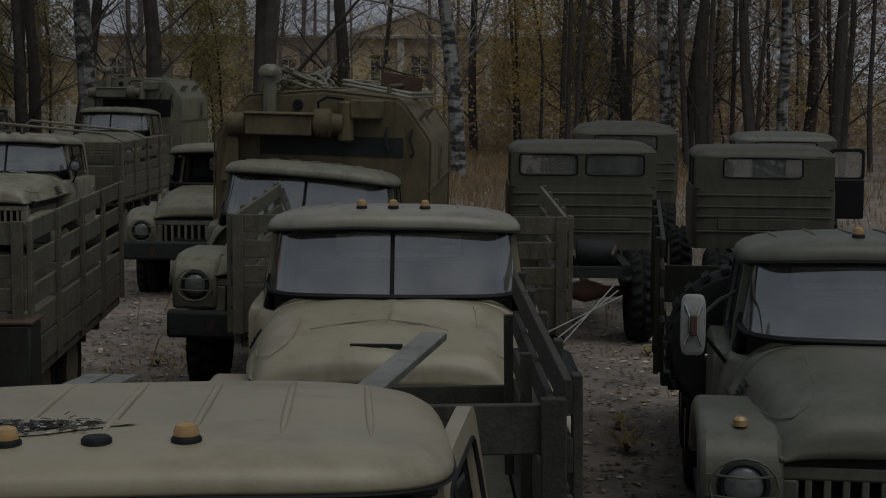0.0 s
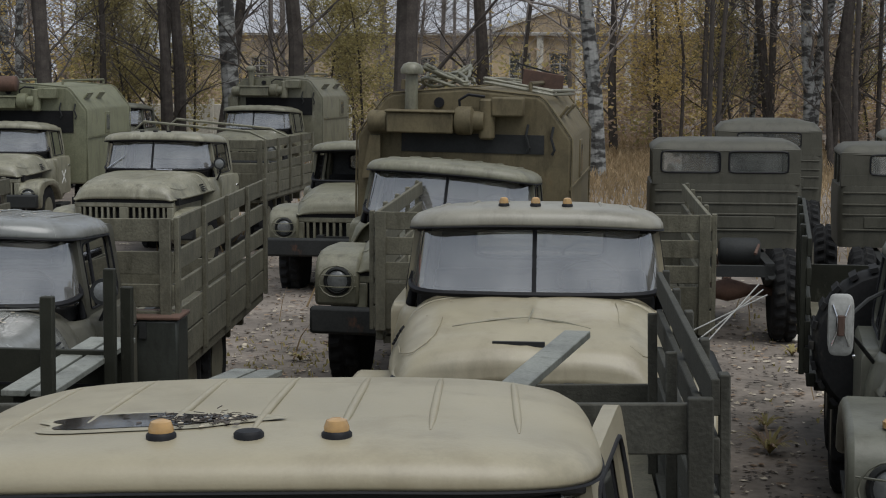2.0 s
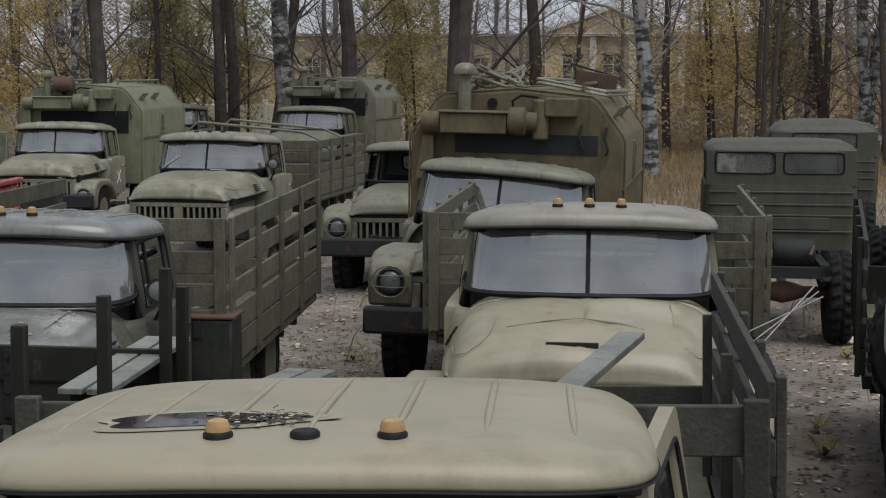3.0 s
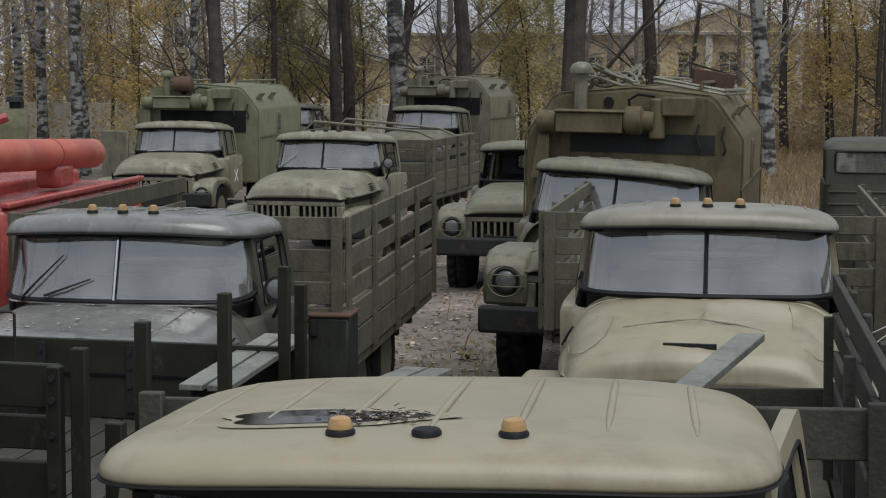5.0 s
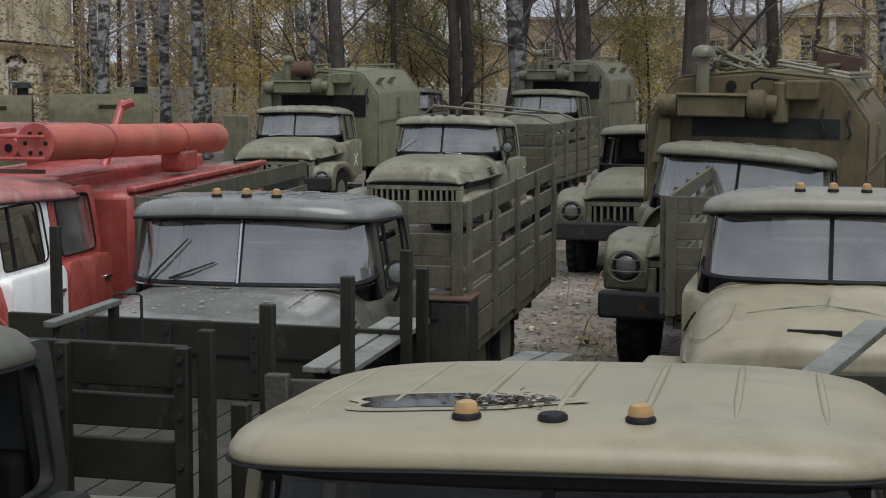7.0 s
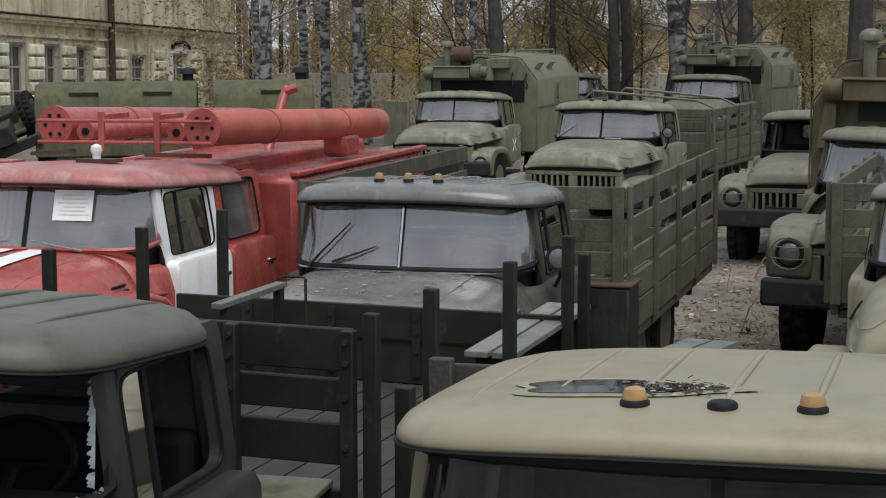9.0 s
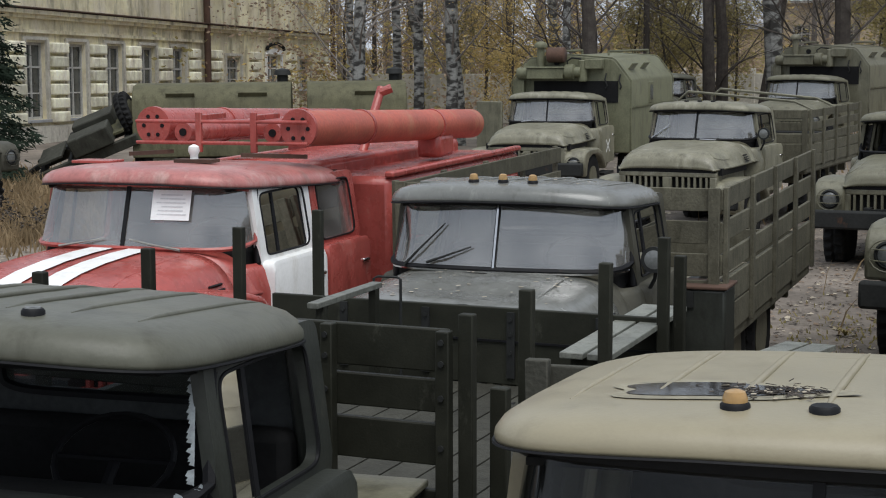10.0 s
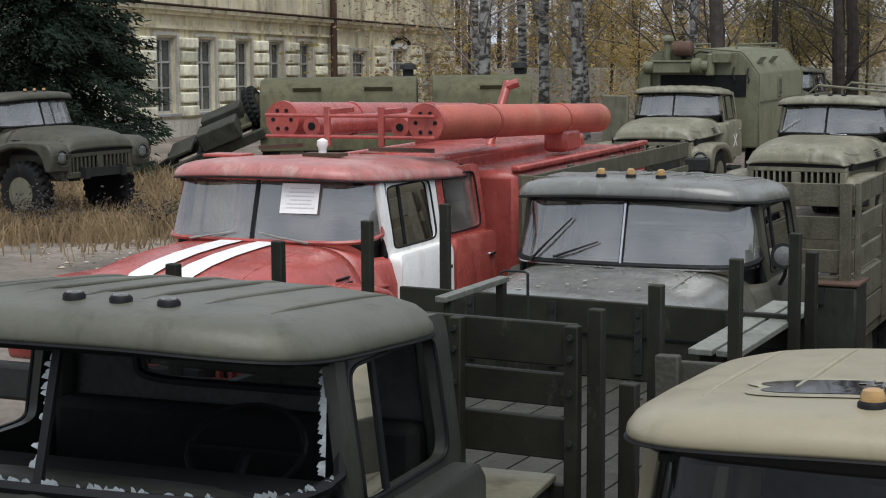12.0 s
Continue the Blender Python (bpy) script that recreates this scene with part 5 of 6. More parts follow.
for kind, x, y, sc, tilt in (
    ("dark", -4.5, 37.5, 0.83, 0),
    ("birch", -5.7, 42.6, 0.75, 0),
    ("dark", -4.2, 48.5, 0.51, 1),
    ("dark", -2.2, 46.3, 0.76, -6),
    ("dark", -2.0, 46.3, 0.83, 6),
    ("birch", -0.4, 47.2, 1.57, 0),
    ("dark", -1.0, 50.3, 0.90, 2),
    ("dark", 1.1, 44.1, 1.06, -4),
    ("dark", 3.3, 37.9, 1.32, 0),
    ("dark", 8.5, 59.5, 1.17, 0),
    ("dark", 10.3, 63.4, 0.43, 0),
    ("birch", 9.5, 45.0, 1.32, 1),
    ("dark", 12.6, 57.2, 0.74, 0),
    ("birch", 16.8, 54.8, 0.62, 0),
    ("dark", 17.2, 53.8, 0.83, 0),
    ("birch", 18.1, 52.7, 1.20, 0),
    ("dark", 17.5, 60.8, 0.65, 0),
    ("dark", 18.3, 49.6, 1.0, 2),
    ("dark", 19.0, 47.4, 0.9, 3),
    ("birch", 17.7, 51.7, 1.20, 0),
    ("dark", 19.1, 53.5, 0.92, 0),
    ("birch", 20.7, 49.1, 1.15, 0),
    ("dark", 23.9, 54.7, 1.04, 0),
    ("dark", 23.1, 50.7, 1.06, -2),
    ("dark", 16.0, 56.1, 0.78, 0),
    ("dark", 18.4, 57.7, 0.72, 0),
    ("birch", 18.4, 59.7, 0.62, 0),
    ("birch", -11.3, 42.5, 1.07, 0),
    ("birch", -12.0, 50.7, 0.92, 0),
    ("birch", -13.1, 58.7, 0.93, 2),
    ("birch", -9.3, 45.2, 1.02, 2),
    ("birch", -9.2, 46.3, 0.84, 0),
    ("dark", -15.2, 60.2, 0.46, 0),
    ("birch", -6.6, 48.1, 0.96, 0),
    ("dark", -4.9, 40.2, 0.90, -3),
    ("dark", -2.2, 45.2, 0.72, 3),
    ("dark", -10.5, 61.5, 0.56, 0),
    ("birch", -14.6, 54.4, 0.87, 0),
    ("birch", -10.6, 46.9, 0.96, 1),
    ("gold", -6.7, 39.7, 0.42, 0),
    ("gold", 13.7, 52.4, 0.75, 0),
    ("gold", 14.1, 56.4, 0.75, 0),
    ("gold", -15.7, 57.9, 0.75, 0),
    ("gold", -14.7, 64.5, 0.75, 0),
    ("gold", -10.5, 57.3, 0.75, 0),
    ("olive", 2.2, 48.4, 0.80, 0),
    ("olive", 3.1, 50.2, 0.80, 0),
    ("olive", 3.1, 46.2, 0.80, 0),
    ("olive", -3.4, 53.4, 0.80, 0),
    ("olive", -1.8, 54.3, 0.80, 0),
    ("olive", -3.5, 50.5, 0.80, 0),
    ("gold", -7.7, 46.8, 0.75, 0),
    ("olive", -4.9, 50.6, 0.80, 0),
    ("olive", -3.4, 49.0, 0.80, 0),
    ("olive", 15.9, 54.1, 0.80, 0),
    ("olive", 22.5, 59.0, 0.80, 0),
    ("gold", 26.8, 62.3, 0.75, 0),
    ("olive", -11.9, 58.9, 0.80, 0),
    # behind the camera
    ("dark", -6, -24, 0.86, 0), ("dark", -2, -28, 1.03, 0), ("dark", 3, -25, 0.86, 2), ("dark", 8, -30, 0.95, 0), ("birch", 0.5, -32, 1.0, 0), ("dark", -11, -30, 0.86, 0), ("dark", 13, -27, 0.86, 0),
):
    plant(kind, x, y, sc, None, tilt)

# far woods: thin stems, twig haze and undergrowth behind the yard, too many to count
rng = random.Random(77)
verts, faces = [], []


def quad_strip(a, b, r0, r1):
    d = (b - a).normalized()
    u = d.orthogonal().normalized()
    w = d.cross(u)
    i = len(verts)
    for p, r in ((a, r0), (b, r1)):
        for k in range(3):
            verts.append(p + (u * math.cos(k * 2.094) + w * math.sin(k * 2.094)) * r)
    for k in range(3):
        faces.append((i + k, i + (k + 1) % 3, i + 3 + (k + 1) % 3, i + 3 + k))


for _ in range(260):
    a, dist = radians(rng.uniform(-42, 34)), rng.uniform(74, 130)
    base = Vector((math.sin(a) * dist, math.cos(a) * dist, 0))
    if base.x < -21 and base.y < 100 or 0 < base.x < 36 and 98 < base.y < 120:
        continue
    top = base + Vector((rng.gauss(0, 0.6), rng.gauss(0, 0.6), rng.uniform(11, 20)))
    quad_strip(base, top, rng.uniform(0.09, 0.2), 0.03)
    for k in range(105):
        f = rng.uniform(0.12, 1)
        p = base.lerp(top, f)
        q = p + Vector((rng.gauss(0, 1.5), rng.gauss(0, 1.5), rng.uniform(0.1, 1.8)))
        quad_strip(p, q, 0.02, 0.006)
        for j in range(2):
            h = p.lerp(q, rng.uniform(0.3, 1))
            quad_strip(h, h + Vector((rng.gauss(0, 0.6), rng.gauss(0, 0.6), rng.uniform(-0.2, 0.8))), 0.009, 0.004)
stuff("far_woods", verts, faces, TWIG, "dense bare woodland behind the yard", "woods")

for name, mat_, n, lo, hi, h, lab in (("undergrowth", LEAF_B, 24000, 62, 100, 2.0, "brown leafy undergrowth below the trees"), ("yellow_shrubs", LEAF_Y, 9000, 60, 105, 4.0, "yellow-leaved shrubs among the trees"), ("olive_shrubs", LEAF_O, 14000, 58, 100, 3.0, "olive shrubs among the trees")):
    cs = []
    for _ in range(130):
        a, dist = radians(rng.uniform(-40, 32)), rng.uniform(lo, hi)
        x, y = math.sin(a) * dist, math.cos(a) * dist
        if x < -21 and y < 100:
            continue
        for k in range(6):
            cs.append((x + rng.gauss(0, 0.9), y + rng.gauss(0, 0.9), abs(rng.gauss(0.3, 0.5)) * h))
    v, f = leaf_cloud(cs, n, 0.55, 0.11, rng)
    stuff(name, v, f, mat_, lab, "shrubs")

# the thin last leaves of the woods, a haze at all heights
for name, mat_, n, lo, hi, spans, lab in (("brown_foliage", LEAF_B, 60000, 60, 100, ((13, 32), (13, 32), (-25, -6)), "thin brown leaves high in the woods"), ("golden_foliage", LEAF_Y, 26000, 62, 100, ((-25, -8), (-25, -5), (11, 18)), "thin golden leaves of the birches")):
    cs = []
    for _ in range(500):
        a, dist = radians(rng.uniform(*rng.choice(spans))), rng.uniform(lo, hi)
        x, y = math.sin(a) * dist, math.cos(a) * dist
        if x < -21 and y < 90:
            continue
        cs.append((x, y, rng.uniform(0.5, 12)))
    v, f = leaf_cloud(cs, n, 1.1, 0.085, rng)
    stuff(name, v, f, mat_, lab, "leaves")

# leaf litter on the yard
v, f = [], []
for _ in range(14000):
    a, dist = radians(rng.uniform(-30, 26)), 6 + 40 * rng.random() ** 0.8
    x, y = math.sin(a) * dist, math.cos(a) * dist
    s, q = rng.uniform(0.015, 0.05), rng.uniform(0, 6.28)
    z, i = 0.008 + rng.random() * 0.012, len(v)
    c, d = math.cos(q) * s, math.sin(q) * s
    v += [(x + c, y + d, z), (x - d * 0.6, y + c * 0.6, z + rng.uniform(0, 0.02)), (x - c, y - d, z), (x + d * 0.6, y - c * 0.6, z)]
    f.append((i, i + 1, i + 2, i + 3))
stuff("leaf_litter", v, f, LITTER, "pale fallen leaves and scraps on the dirt", "leaves")


for name, mat_, n_, lab in (("brown_litter", LEAF_B, 2600, "brown fallen leaves trodden into the dirt"), ("dark_litter", BARK, 6000, "dark clods and bark scraps on the dirt")):
    v, f = [], []
    for _ in range(n_):
        x, y = (rng.uniform(-1.5, 3.2), rng.uniform(13, 30)) if rng.random() < 0.5 else (rng.uniform(3.2, 9.5), rng.uniform(9, 24))
        s, q = rng.uniform(0.02, 0.055) * (0.7 if mat_ is BARK else 1), rng.uniform(0, 6.28)
        z, i = 0.008 + rng.random() * 0.02, len(v)
        c, d = math.cos(q) * s, math.sin(q) * s
        v += [(x + c, y + d, z), (x - d * 0.6, y + c * 0.6, z + rng.uniform(0, 0.012)), (x - c, y - d, z), (x + d * 0.6, y - c * 0.6, z)]
        f.append((i, i + 1, i + 2, i + 3))
    stuff(name, v, f, mat_, lab, "leaves")

shrub = [(-13.3 * S + rng.gauss(0, 0.5), 23.0 * S + rng.gauss(0, 0.35), abs(rng.gauss(0.2, 0.25))) for _ in range(40)] + [(-11.6 * S + rng.gauss(0, 0.35), 23.6 * S + rng.gauss(0, 0.3), abs(rng.gauss(0.2, 0.2))) for _ in range(24)]
v, f = leaf_cloud(shrub, 2600, 0.12, 0.03, rng)
stuff("dark_shrub", v, f, BARK, "dark withered shrub before the old lorry", "shrubs")


def grass(name, spots, count, height, material, label, rng, keep=lambda x, y: True):
    v, f = [], []
    for _ in range(count):
        cx, cy, rx, ry = rng.choice(spots)
        x, y = cx + rng.gauss(0, rx / 2), cy + rng.gauss(0, ry / 2)
        if not keep(x, y):
            continue
        h, w, a = height * rng.uniform(0.4, 1.3), rng.uniform(0.006, 0.014) * (1 + y / 40), rng.uniform(0, 6.28)
        bx, by = rng.gauss(0, 0.35) * h, rng.gauss(0, 0.35) * h
        c, d = math.cos(a) * w, math.sin(a) * w
        i = len(v)
        v += [(x - c, y - d, 0), (x + c, y + d, 0), (x + bx * 0.4 + c * 0.7, y + by * 0.4 + d * 0.7, h * 0.6), (x + bx * 0.4 - c * 0.7, y + by * 0.4 - d * 0.7, h * 0.6), (x + bx, y + by, h)]
        f += [(i, i + 1, i + 2, i + 3), (i + 3, i + 2, i + 4)]
    return stuff(name, v, f, material, label, "grass")


grass("dry_grass", [(9 * S, 50 * S, 9, 26), (14 * S, 55 * S, 8, 20)], 26000, 0.35, DRYGRASS, "dry golden grass field beside the trees", rng)
grass("tall_dry_grass", [(-14 * S, 27 * S, 6, 6), (-15.5 * S, 31 * S, 7, 5), (-13.5 * S, 23 * S, 3, 1.5)], 15000, 0.36, DRYGRASS, "tall straw-coloured grass round an old lorry", rng)
grass("grass_tufts", [(6.5 * S, 17 * S, 1.6, 2.5), (5.5 * S, 13 * S, 0.8, 1.2), (0.6, 17 * S, 1.0, 2.0)], 700, 0.05, LEAF_O, "low olive weeds on the dirt", rng)

# ---- spruce ----
spr = thing("spruce", pose(-18.3 * S, 32 * S, 0), "dark green spruce with drooping boughs", "tree")
part("trunk", tube(bmesh.new(), [(0, 0, 0), (0, 0, 7), (0, 0, 13)], [0.2, 0.12, 0.02], 8), BARK, spr)
v, f = [], []
for k in range(520):
    z = 0.5 + 12 * (k / 520) ** 0.9
    reach, a = (13.2 - z) * 0.25 * rng.uniform(0.7, 1.1), rng.uniform(0, 6.28)
    ca, sa = math.cos(a), math.sin(a)
    for j in range(270):
        r = reach * rng.random() ** 0.6
        p = Vector((ca * r + rng.gauss(0, 0.16), sa * r + rng.gauss(0, 0.16), z - 0.28 * r - 0.1 * r * r / max(reach, 0.1) + rng.gauss(0, 0.05)))
        d = Vector((ca + rng.gauss(0, 0.6), sa + rng.gauss(0, 0.6), -0.5 + rng.gauss(0, 0.3))).normalized() * rng.uniform(0.1, 0.22)
        w = d.orthogonal().normalized() * 0.028
        i = len(v)
        v += [p - w, p + w, p + d]
        f.append((i, i + 1, i + 2))
me = bpy.data.meshes.new("crown")
me.from_pydata(v, [], f)
me.materials.append(NEEDLE)
ob = new("crown", me)
ob.parent = spr
tagged(ob, kind="stuff")


# coarse weeds in the aisle
for wx, wy, n_, h_ in ((4.0, 12.3, 46, 0.34), (4.25, 13.2, 30, 0.2), (4.3, 11.4, 34, 0.22), (5.6, 16.6, 30, 0.2), (0.5, 16.8, 24, 0.2), (0.2, 15.4, 20, 0.15)):
    w_ = thing("weed", pose(wx * S, wy * S, 0), "yellowing weed with long narrow leaves", "weed", "weeds in the aisle")
    for k in range(n_):
        a, l = rng.uniform(0, 6.28), h_ * rng.uniform(0.6, 1.2)
        ca, sa = math.cos(a), math.sin(a)
        bm = bmesh.new()
        rows = []
        for f_ in (0, 0.35, 0.7, 1.0):
            r_, z_, b_ = l * 0.9 * f_, l * (1.3 * f_ - 0.9 * f_ * f_) + 0.01, 0.02 * (1 - f_) * (0.4 + f_) + 0.002
            rows.append([(ca * r_ - sa * b_, sa * r_ + ca * b_, z_), (ca * r_ + sa * b_, sa * r_ - ca * b_, z_)])
        loft(bm, rows, False, False)
        part("leaf", bm, LEAF_O if k % 3 else LEAF_B, w_)

# thin stems at the yard's far corner
for k in range(18):
    plant("dark", 12 + 0.8 * k + 0.5 * (k % 3), 42 + 5.5 * ((k * 5) % 4), 0.36 + 0.05 * (k % 3), 37 * k)


# ---- old plastered barracks behind the fire engine ----
def facade(name, m, length, height, openings, material, label, depth=10.0, courses=True, ledge=4.2, wall_t=0.45, glass_mat_=PANE):
    """A house: front wall in pieces round its openings, ends, roof, ledges, blocks between the windows. Local x runs along the front."""
    h = thing(name, m, label, "building")
    xs = sorted(openings, key=lambda o: o[0])
    wall = part("wall", boxes(((length / 2, depth - 0.2, height / 2), (length, 0.4, height))), material, h, smooth=False)
    for cx in (wall_t / 2, length - wall_t / 2):
        part("end_wall", boxes(((cx, depth / 2, height / 2), (wall_t, depth - 0.82, height))), material, h, smooth=False)
    x = 0.0
    for ox, w, z0, z1, kind in xs:
        part("pier", boxes((((x + ox - w / 2) / 2, wall_t / 2, height / 2), (ox - w / 2 - x, wall_t, height))), material, h, smooth=False)
        part("breast_wall", boxes(((ox, wall_t / 2, z0 / 2), (w, wall_t, z0))), material, h, smooth=False)
        part("head_wall", boxes(((ox, wall_t / 2, (z1 + height) / 2), (w, wall_t, height - z1))), material, h, smooth=False)
        x = ox + w / 2
    part("pier", boxes((((x + length) / 2, wall_t / 2, height / 2), (length - x, wall_t, height))), material, h, smooth=False)
    # an added dark sheet stands for the unlit rooms
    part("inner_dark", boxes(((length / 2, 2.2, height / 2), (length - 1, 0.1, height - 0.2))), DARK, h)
    for ox, w, z0, z1, kind in xs:
        zm, hh = (z0 + z1) / 2, z1 - z0
        fr = WHITE if kind == "white" else FRAMEC
        win = part("window_frame", boxes(((ox - w / 2 + 0.04, 0.16, zm), (0.08, 0.08, hh)), ((ox + w / 2 - 0.04, 0.16, zm), (0.08, 0.08, hh)), ((ox, 0.16, z1 - 0.04), (w, 0.08, 0.08)), ((ox, 0.16, z0 + 0.04), (w, 0.08, 0.08)),
                                         ((ox, 0.16, zm), (0.06, 0.07, hh)), ((ox, 0.16, z0 + hh * 0.68), (w, 0.07, 0.06)), ((ox, 0.17, z0 + hh * 0.34), (w, 0.05, 0.04))), fr, h, bevel=0.0)
        part("pane", boxes(((ox, 0.18, zm), (w - 0.1, 0.01, hh - 0.1))), glass_mat_, win)
        part("window_sill", boxes(((ox, -0.04, z0 - 0.05), (w + 0.24, 0.2, 0.09))), TIN if kind != "white" else WHITE, h, bevel=0.01)
    return h, wall


FRAMEC = mat("weathered_window_frame", (0.44, 0.43, 0.4), 0.8, var=0.25, scale=6)

# left barracks: its front runs away from the camera
front_x = [1.9 + 2.87 * k for k in range(10)]
ops = [(x, 1.35, 0.8, 3.1, "old") for x in front_x[:8]] + [(27.9, 1.7, 1.55, 2.85, "old"), (33.0, 1.9, 1.2, 3.05, "white"), (37.4, 1.7, 1.55, 2.85, "old")]
m = pose(-22.32 * S, (43.54 - 7.64) * S, 0.19 * S, 0, 1.4, 89.2) @ Matrix.Diagonal((S, S, S, 1))
barr, bwall = facade("barracks", m, 41.5, 7.6, ops, PLASTER, "crumbling yellow plaster barracks with boarded windows")
part("cornice", boxes(((20.7, -0.12, 3.98), (41.7, 0.26, 0.12)), ((20.7, -0.06, 3.86), (41.6, 0.14, 0.12))), PLASTER, barr, "weathered stone cornice")
part("flashing", boxes(((20.7, -0.16, 4.06), (41.8, 0.36, 0.03), 0, -12)), RUST, barr, "rusty tin flashing")
part("moulding", boxes(((12.3, -0.05, 3.42), (24.4, 0.12, 0.1))), PLASTER, barr)
part("plinth", boxes(((20.7, -0.06, 0.3), (41.6, 0.14, 0.6))), PALESTONE, barr)
part("drain_pipe", lathe(bmesh.new(), [(0.13, -0.5), (0.13, 7.4)], "z", 12, (24.55, -0.2, 0)), RUST, barr, "rusty brown drain pipe")
part("drain_pipe", lathe(bmesh.new(), [(0.13, 2.4), (0.13, 7.4)], "z", 12, (41.45, -0.2, 0)), RUST, barr, "rusty brown drain pipe cut short")
rs_ = random.Random(9)
piers = [((a + b) / 2, 1.08) for a, b in zip(front_x[:8], front_x[1:8])] + [(22.9 + 0.6, 0.8), (25.7, 1.2), (30.4, 1.1), (35.2, 0.9), (40.1, 1.4)]
for px_, w in piers:
    for k in range(6):
        part("stone_block", boxes(((px_ + rs_.uniform(-0.02, 0.02), -0.05, 0.85 + k * 0.42), (w * rs_.uniform(0.94, 1.02), 0.3, rs_.uniform(0.32, 0.36)))), BLOCK, barr, bevel=0.045)
for x, w, z0, z1, kind in ops:
    for s in (-1, 1):
        part("jamb", boxes(((x + s * (w / 2 + 0.09), -0.03, (z0 + z1) / 2), (0.16, 0.1, z1 - z0 + 0.2))), PALESTONE if kind != "white" else WHITE, barr)
    if kind == "white":
        arch = [(x + (w / 2 + 0.2) * math.cos(a), z1 + 0.25 * math.sin(a)) for a in np.linspace(0, math.pi, 12)]
        part("pediment", prism(bmesh.new(), arch, -0.12, 0.02, "y"), WHITE, barr, "white arched window head")
        part("hood_mould", tube(bmesh.new(), [(p[0], -0.12, p[1] + 0.2) for p in arch], 0.08, 6), DARK, barr, "soot-blackened broken hood mould")
    part("lintel", boxes(((x, -0.02, z1 + 0.12), (w + 0.3, 0.08, 0.1))), PALESTONE, barr)
part("roof", boxes(((20.7, 5.0, 7.75), (42.5, 11.0, 0.25))), TIN, barr, "grey tin roof")

# ruined manor behind the trees
m = pose(-1.5 * S, 101.9 * S, 0, 0, 0, -10.2) @ Matrix.Diagonal((S, S, S, 1))
ops = [(2.0 + 2.55 * k, 1.05, 1.95, 3.65, "old") for k in range(14) if k not in (6, 7, 8)] + [(17.7, 1.3, 1.9, 3.9, "old"), (20.1, 1.3, 1.9, 3.9, "old"), (22.4, 1.3, 1.9, 3.9, "old")]
manor, mwall = facade("manor", m, 38.0, 4.95, ops, RUINPL, "ruined ochre manor with a pediment and empty windows")
part("eave", boxes(((19, -0.15, 5.0), (38.4, 0.6, 0.14))), PALESTONE, manor)
part("roof", prism(bmesh.new(), [(-0.5, 5.05), (5.0, 7.2), (10.4, 5.05)], -0.2, 38.2), TIN, manor, "pale grey tin roof with rust")
part("gable", prism(bmesh.new(), [(15.6, 4.95), (20.0, 6.5), (24.4, 4.95)], -0.35, 1.2, "y"), RUINPL, manor, "triangular plaster pediment")
for s in (-1, 1):
    part("gable_cornice", beam(bmesh.new(), (20.0 + s * 4.6, -0.4, 4.98), (20.0, -0.4, 6.6), 0.2, 0.16), PALESTONE, manor)
for x in (15.9, 18.9, 21.2, 24.1):
    part("pilaster", boxes(((x, -0.12, 2.6), (0.4, 0.28, 4.6))), PALESTONE, manor, bevel=0.02)

# low long shed far off
shed = thing("shed", pose(-14 * S, 124 * S, 0, 0, 0, -6), "long low pale shed with a grey roof", "building")
part("wall", boxes(((9, 3, 1.9), (18, 6, 3.8))), RUINPL, shed, smooth=False)
part("roof", prism(bmesh.new(), [(-0.5, 4.3), (3.0, 5.1), (6.5, 4.3), (6.5, 3.8), (-0.5, 3.8)], -0.5, 18.5), TIN, shed, "grey shed roof")


# ---- old vans and a toppled trailer in front of the barracks ----
def van_trailer(m, length, label):
    t = thing("van_trailer", m, label, "trailer")
    sec = [(-1.15, 0.6), (-1.15, 1.75), (-1.0, 1.95), (-0.75, 2.08), (0, 2.12), (0.75, 2.08), (1.0, 1.95), (1.15, 1.75), (1.15, 0.6)]
    bm = prism(bmesh.new(), [(p[0], p[1]) for p in sec], 0, length, "y")
    body = part("van_body", bm, VANOLD, t, bevel=0.02)
    for k in range(int(length / 1.5)):
        for s in (-1, 1):
            hatch = part("shoulder_window", boxes(((s * 1.07, 0.8 + 1.5 * k, 1.86), (0.04, 0.6, 0.2), 0, 0, s * 38)), VANOLD, body, bevel=0.01)
            part("pane", boxes(((s * 1.09, 0.8 + 1.5 * k, 1.87), (0.02, 0.48, 0.1), 0, 0, s * 38)), KHAKI2, hatch)
    for s in (-1, 1):
        for y in (length * 0.2, length * 0.8):
            add_wheel(t, (s * 0.95, y, 0.48), s, 0.48)
    part("frame", boxes(((0, length / 2, 0.55), (1.6, length, 0.12))), IRON, t)
    part("ventilator", lathe(bmesh.new(), [(0.12, 2.05), (0.12, 2.25), (0.2, 2.26), (0.16, 2.36), (0.03, 2.4)], "z", 14, (0.3, 0.2, 0)), IRON, body)
    return t


van_trailer(place(-10.6, 34.6, -106), 3.3, "long olive van trailer with a rounded roof")
van_trailer(place(-8.3, 35.4, -106), 2.1, "olive van trailer beside the barracks")
toppled = thing("trailer_frame", pose(-14.4 * S, 33.0 * S, 0.3, 18, -22, 10) @ Matrix.Diagonal((S, S, S, 1)), "toppled dark green trailer frame with a spare wheel", "trailer")
for s in (-1, 1):
    part("side_beam", boxes(((0, s * 0.5, 0.5), (2.4, 0.12, 0.22))), WRECK, toppled, bevel=0.02)
    part("stowage_box", boxes(((0.3, s * 0.45, 0.85), (0.9, 0.5, 0.4))), WRECK, toppled, bevel=0.03)
for k in range(4):
    part("cross_bar", boxes(((-1.0 + 0.65 * k, 0, 0.52), (0.1, 1.1, 0.12))), IRON, toppled)
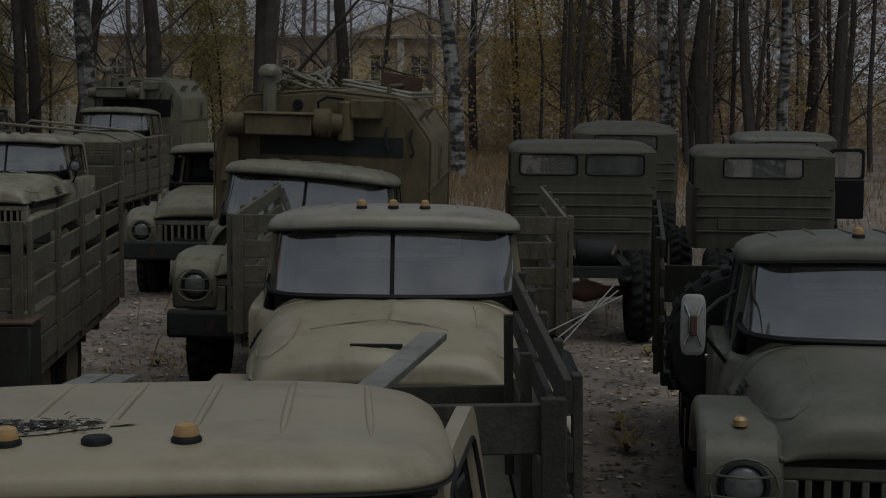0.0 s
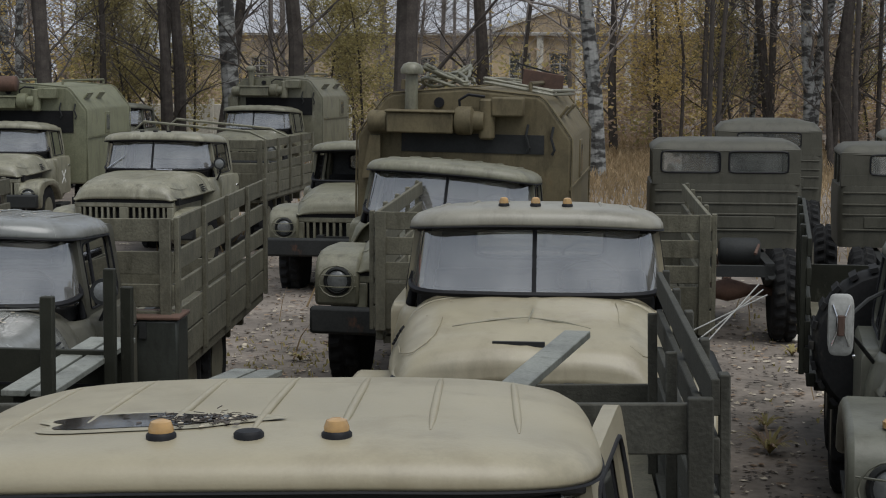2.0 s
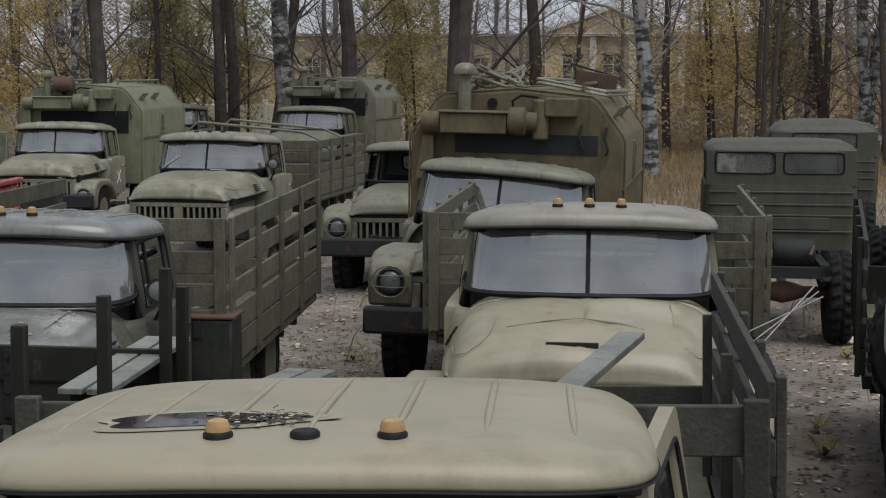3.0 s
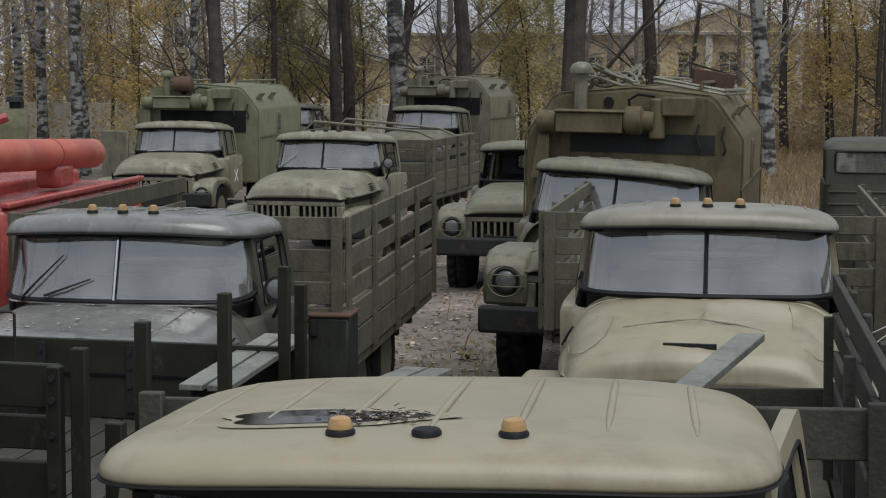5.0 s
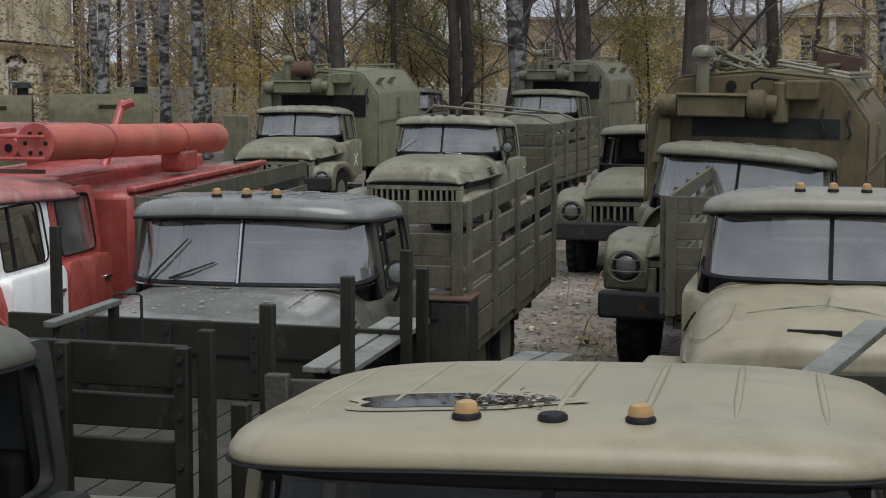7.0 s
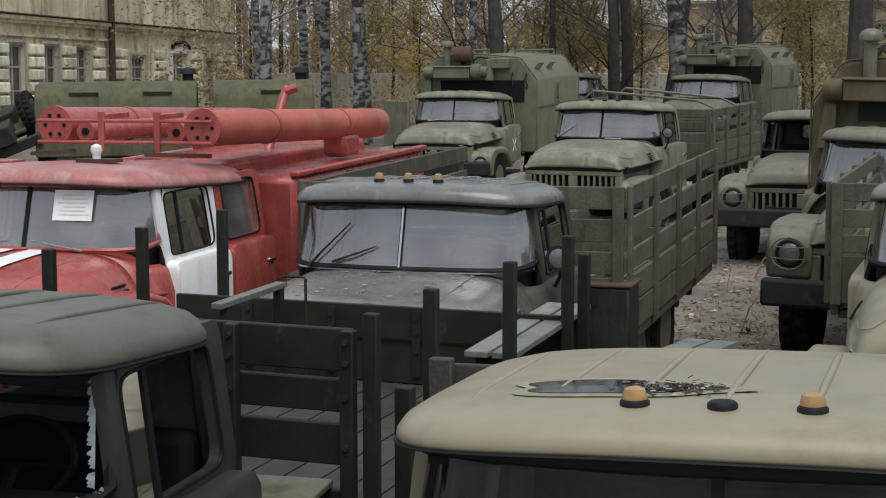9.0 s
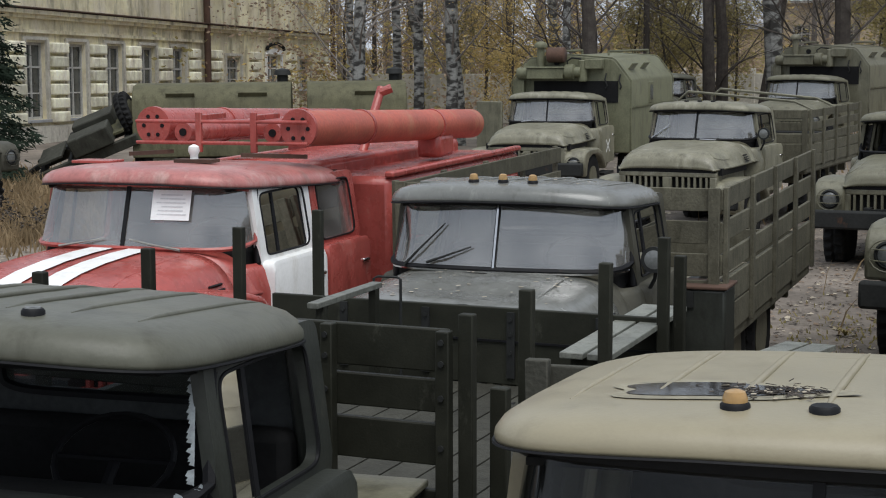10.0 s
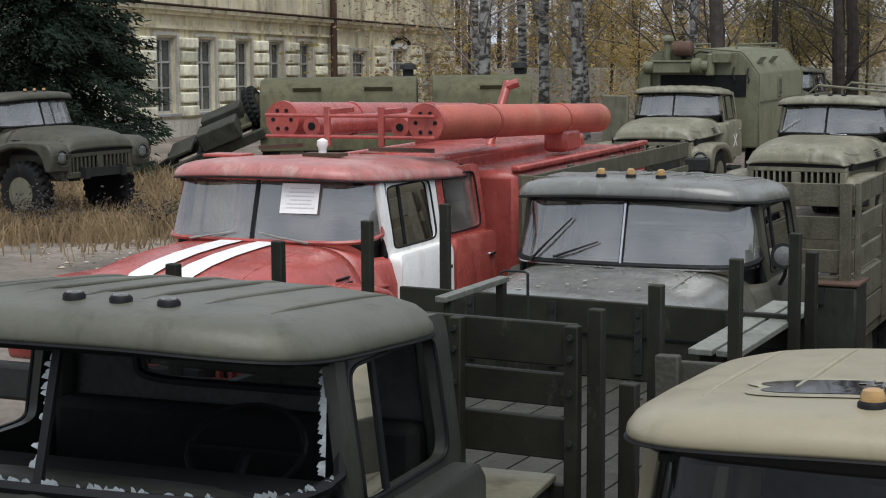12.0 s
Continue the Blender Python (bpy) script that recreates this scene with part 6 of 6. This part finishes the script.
add_wheel(toppled, (1.1, 0.1, 0.9), 1, 0.45)
for k in range(3):
    part("panel", boxes(((-0.7 + 0.7 * k, 0, 0.75 + 0.12 * (k % 2)), (0.55, 0.9, 0.06))), (WRECK, IRON, VANOLD)[k], toppled, bevel=0.01)
part("draw_bar", beam(bmesh.new(), (-1.2, 0.4, 0.5), (-2.0, 0, 0.4), 0.1, 0.1), IRON, toppled)

# concrete panel fence beside the barracks
fence = thing("concrete_fence", pose(-15.5 * S, 60 * S, 0, 0, 0, -14), "grey concrete panel fence under the birches", "fence")
for k in range(8):
    part("fence_panel", boxes(((1.5 + 2.6 * k, 0, 0.95), (2.5, 0.12, 1.9))), PALESTONE, fence, bevel=0.02)
    part("fence_post", boxes(((0.2 + 2.6 * k, 0, 1.05), (0.16, 0.2, 2.1))), PALESTONE, fence, bevel=0.02)
# pale stone lying on the dirt
bm = bmesh.new()
bmesh.ops.create_icosphere(bm, subdivisions=3, radius=1)
for v in bm.verts:
    v.co = Vector((v.co.x * 0.3, v.co.y * 0.18, max(v.co.z, -0.3) * 0.07)) * (1 + 0.25 * noise.noise(v.co * 2.3))
stone = tagged(part("stone", bm, PALESTONE), "flat pale stone lying on the dirt", "stone")
stone.location = (6.0 * S, 17.6 * S, 0.03)

# leaves and flakes lying on two roofs
rl = random.Random(31)
for cab_, rear_, count, colours in ((fcab, 2.03, 46, (LITTER, RUST, BARK)), (cab4, 1.32, 14, (LITTER,))):
    for k in range(count):
        x, y, q = rl.uniform(-0.68, 0.68), rl.uniform(0.12, rear_ - 0.15), rl.uniform(0.008, 0.024)
        bm = bmesh.new()
        bmesh.ops.create_circle(bm, cap_ends=True, segments=6, radius=q, matrix=pose(x, y, roof_z(x, y, rear_) + 0.005, 0, 0, rl.uniform(0, 360)) @ Matrix.Diagonal((1, 0.6, 1, 1)))
        part("roof_litter", bm, colours[k % len(colours)], cab_)

for k in range(90):
    x, y = rl.uniform(-0.75, 0.9), rl.uniform(1.65, 4.0)
    bm = bmesh.new()
    bmesh.ops.create_circle(bm, cap_ends=True, segments=6, radius=rl.uniform(0.03, 0.06), matrix=pose(x, y, 2.765 - 0.08 * abs(x), 0, 0, rl.uniform(0, 360)) @ Matrix.Diagonal((1, 0.6, 1, 1)))
    part("roof_litter", bm, LEAF_B if k % 3 else RUST, kungb)

# panes let the daylight in
for ob in list(bpy.data.objects):
    if ob.type == "MESH" and ob.data.materials and ob.data.materials[0] in (GLASS, CLEAR, DARKGLASS):
        ob.visible_shadow = False
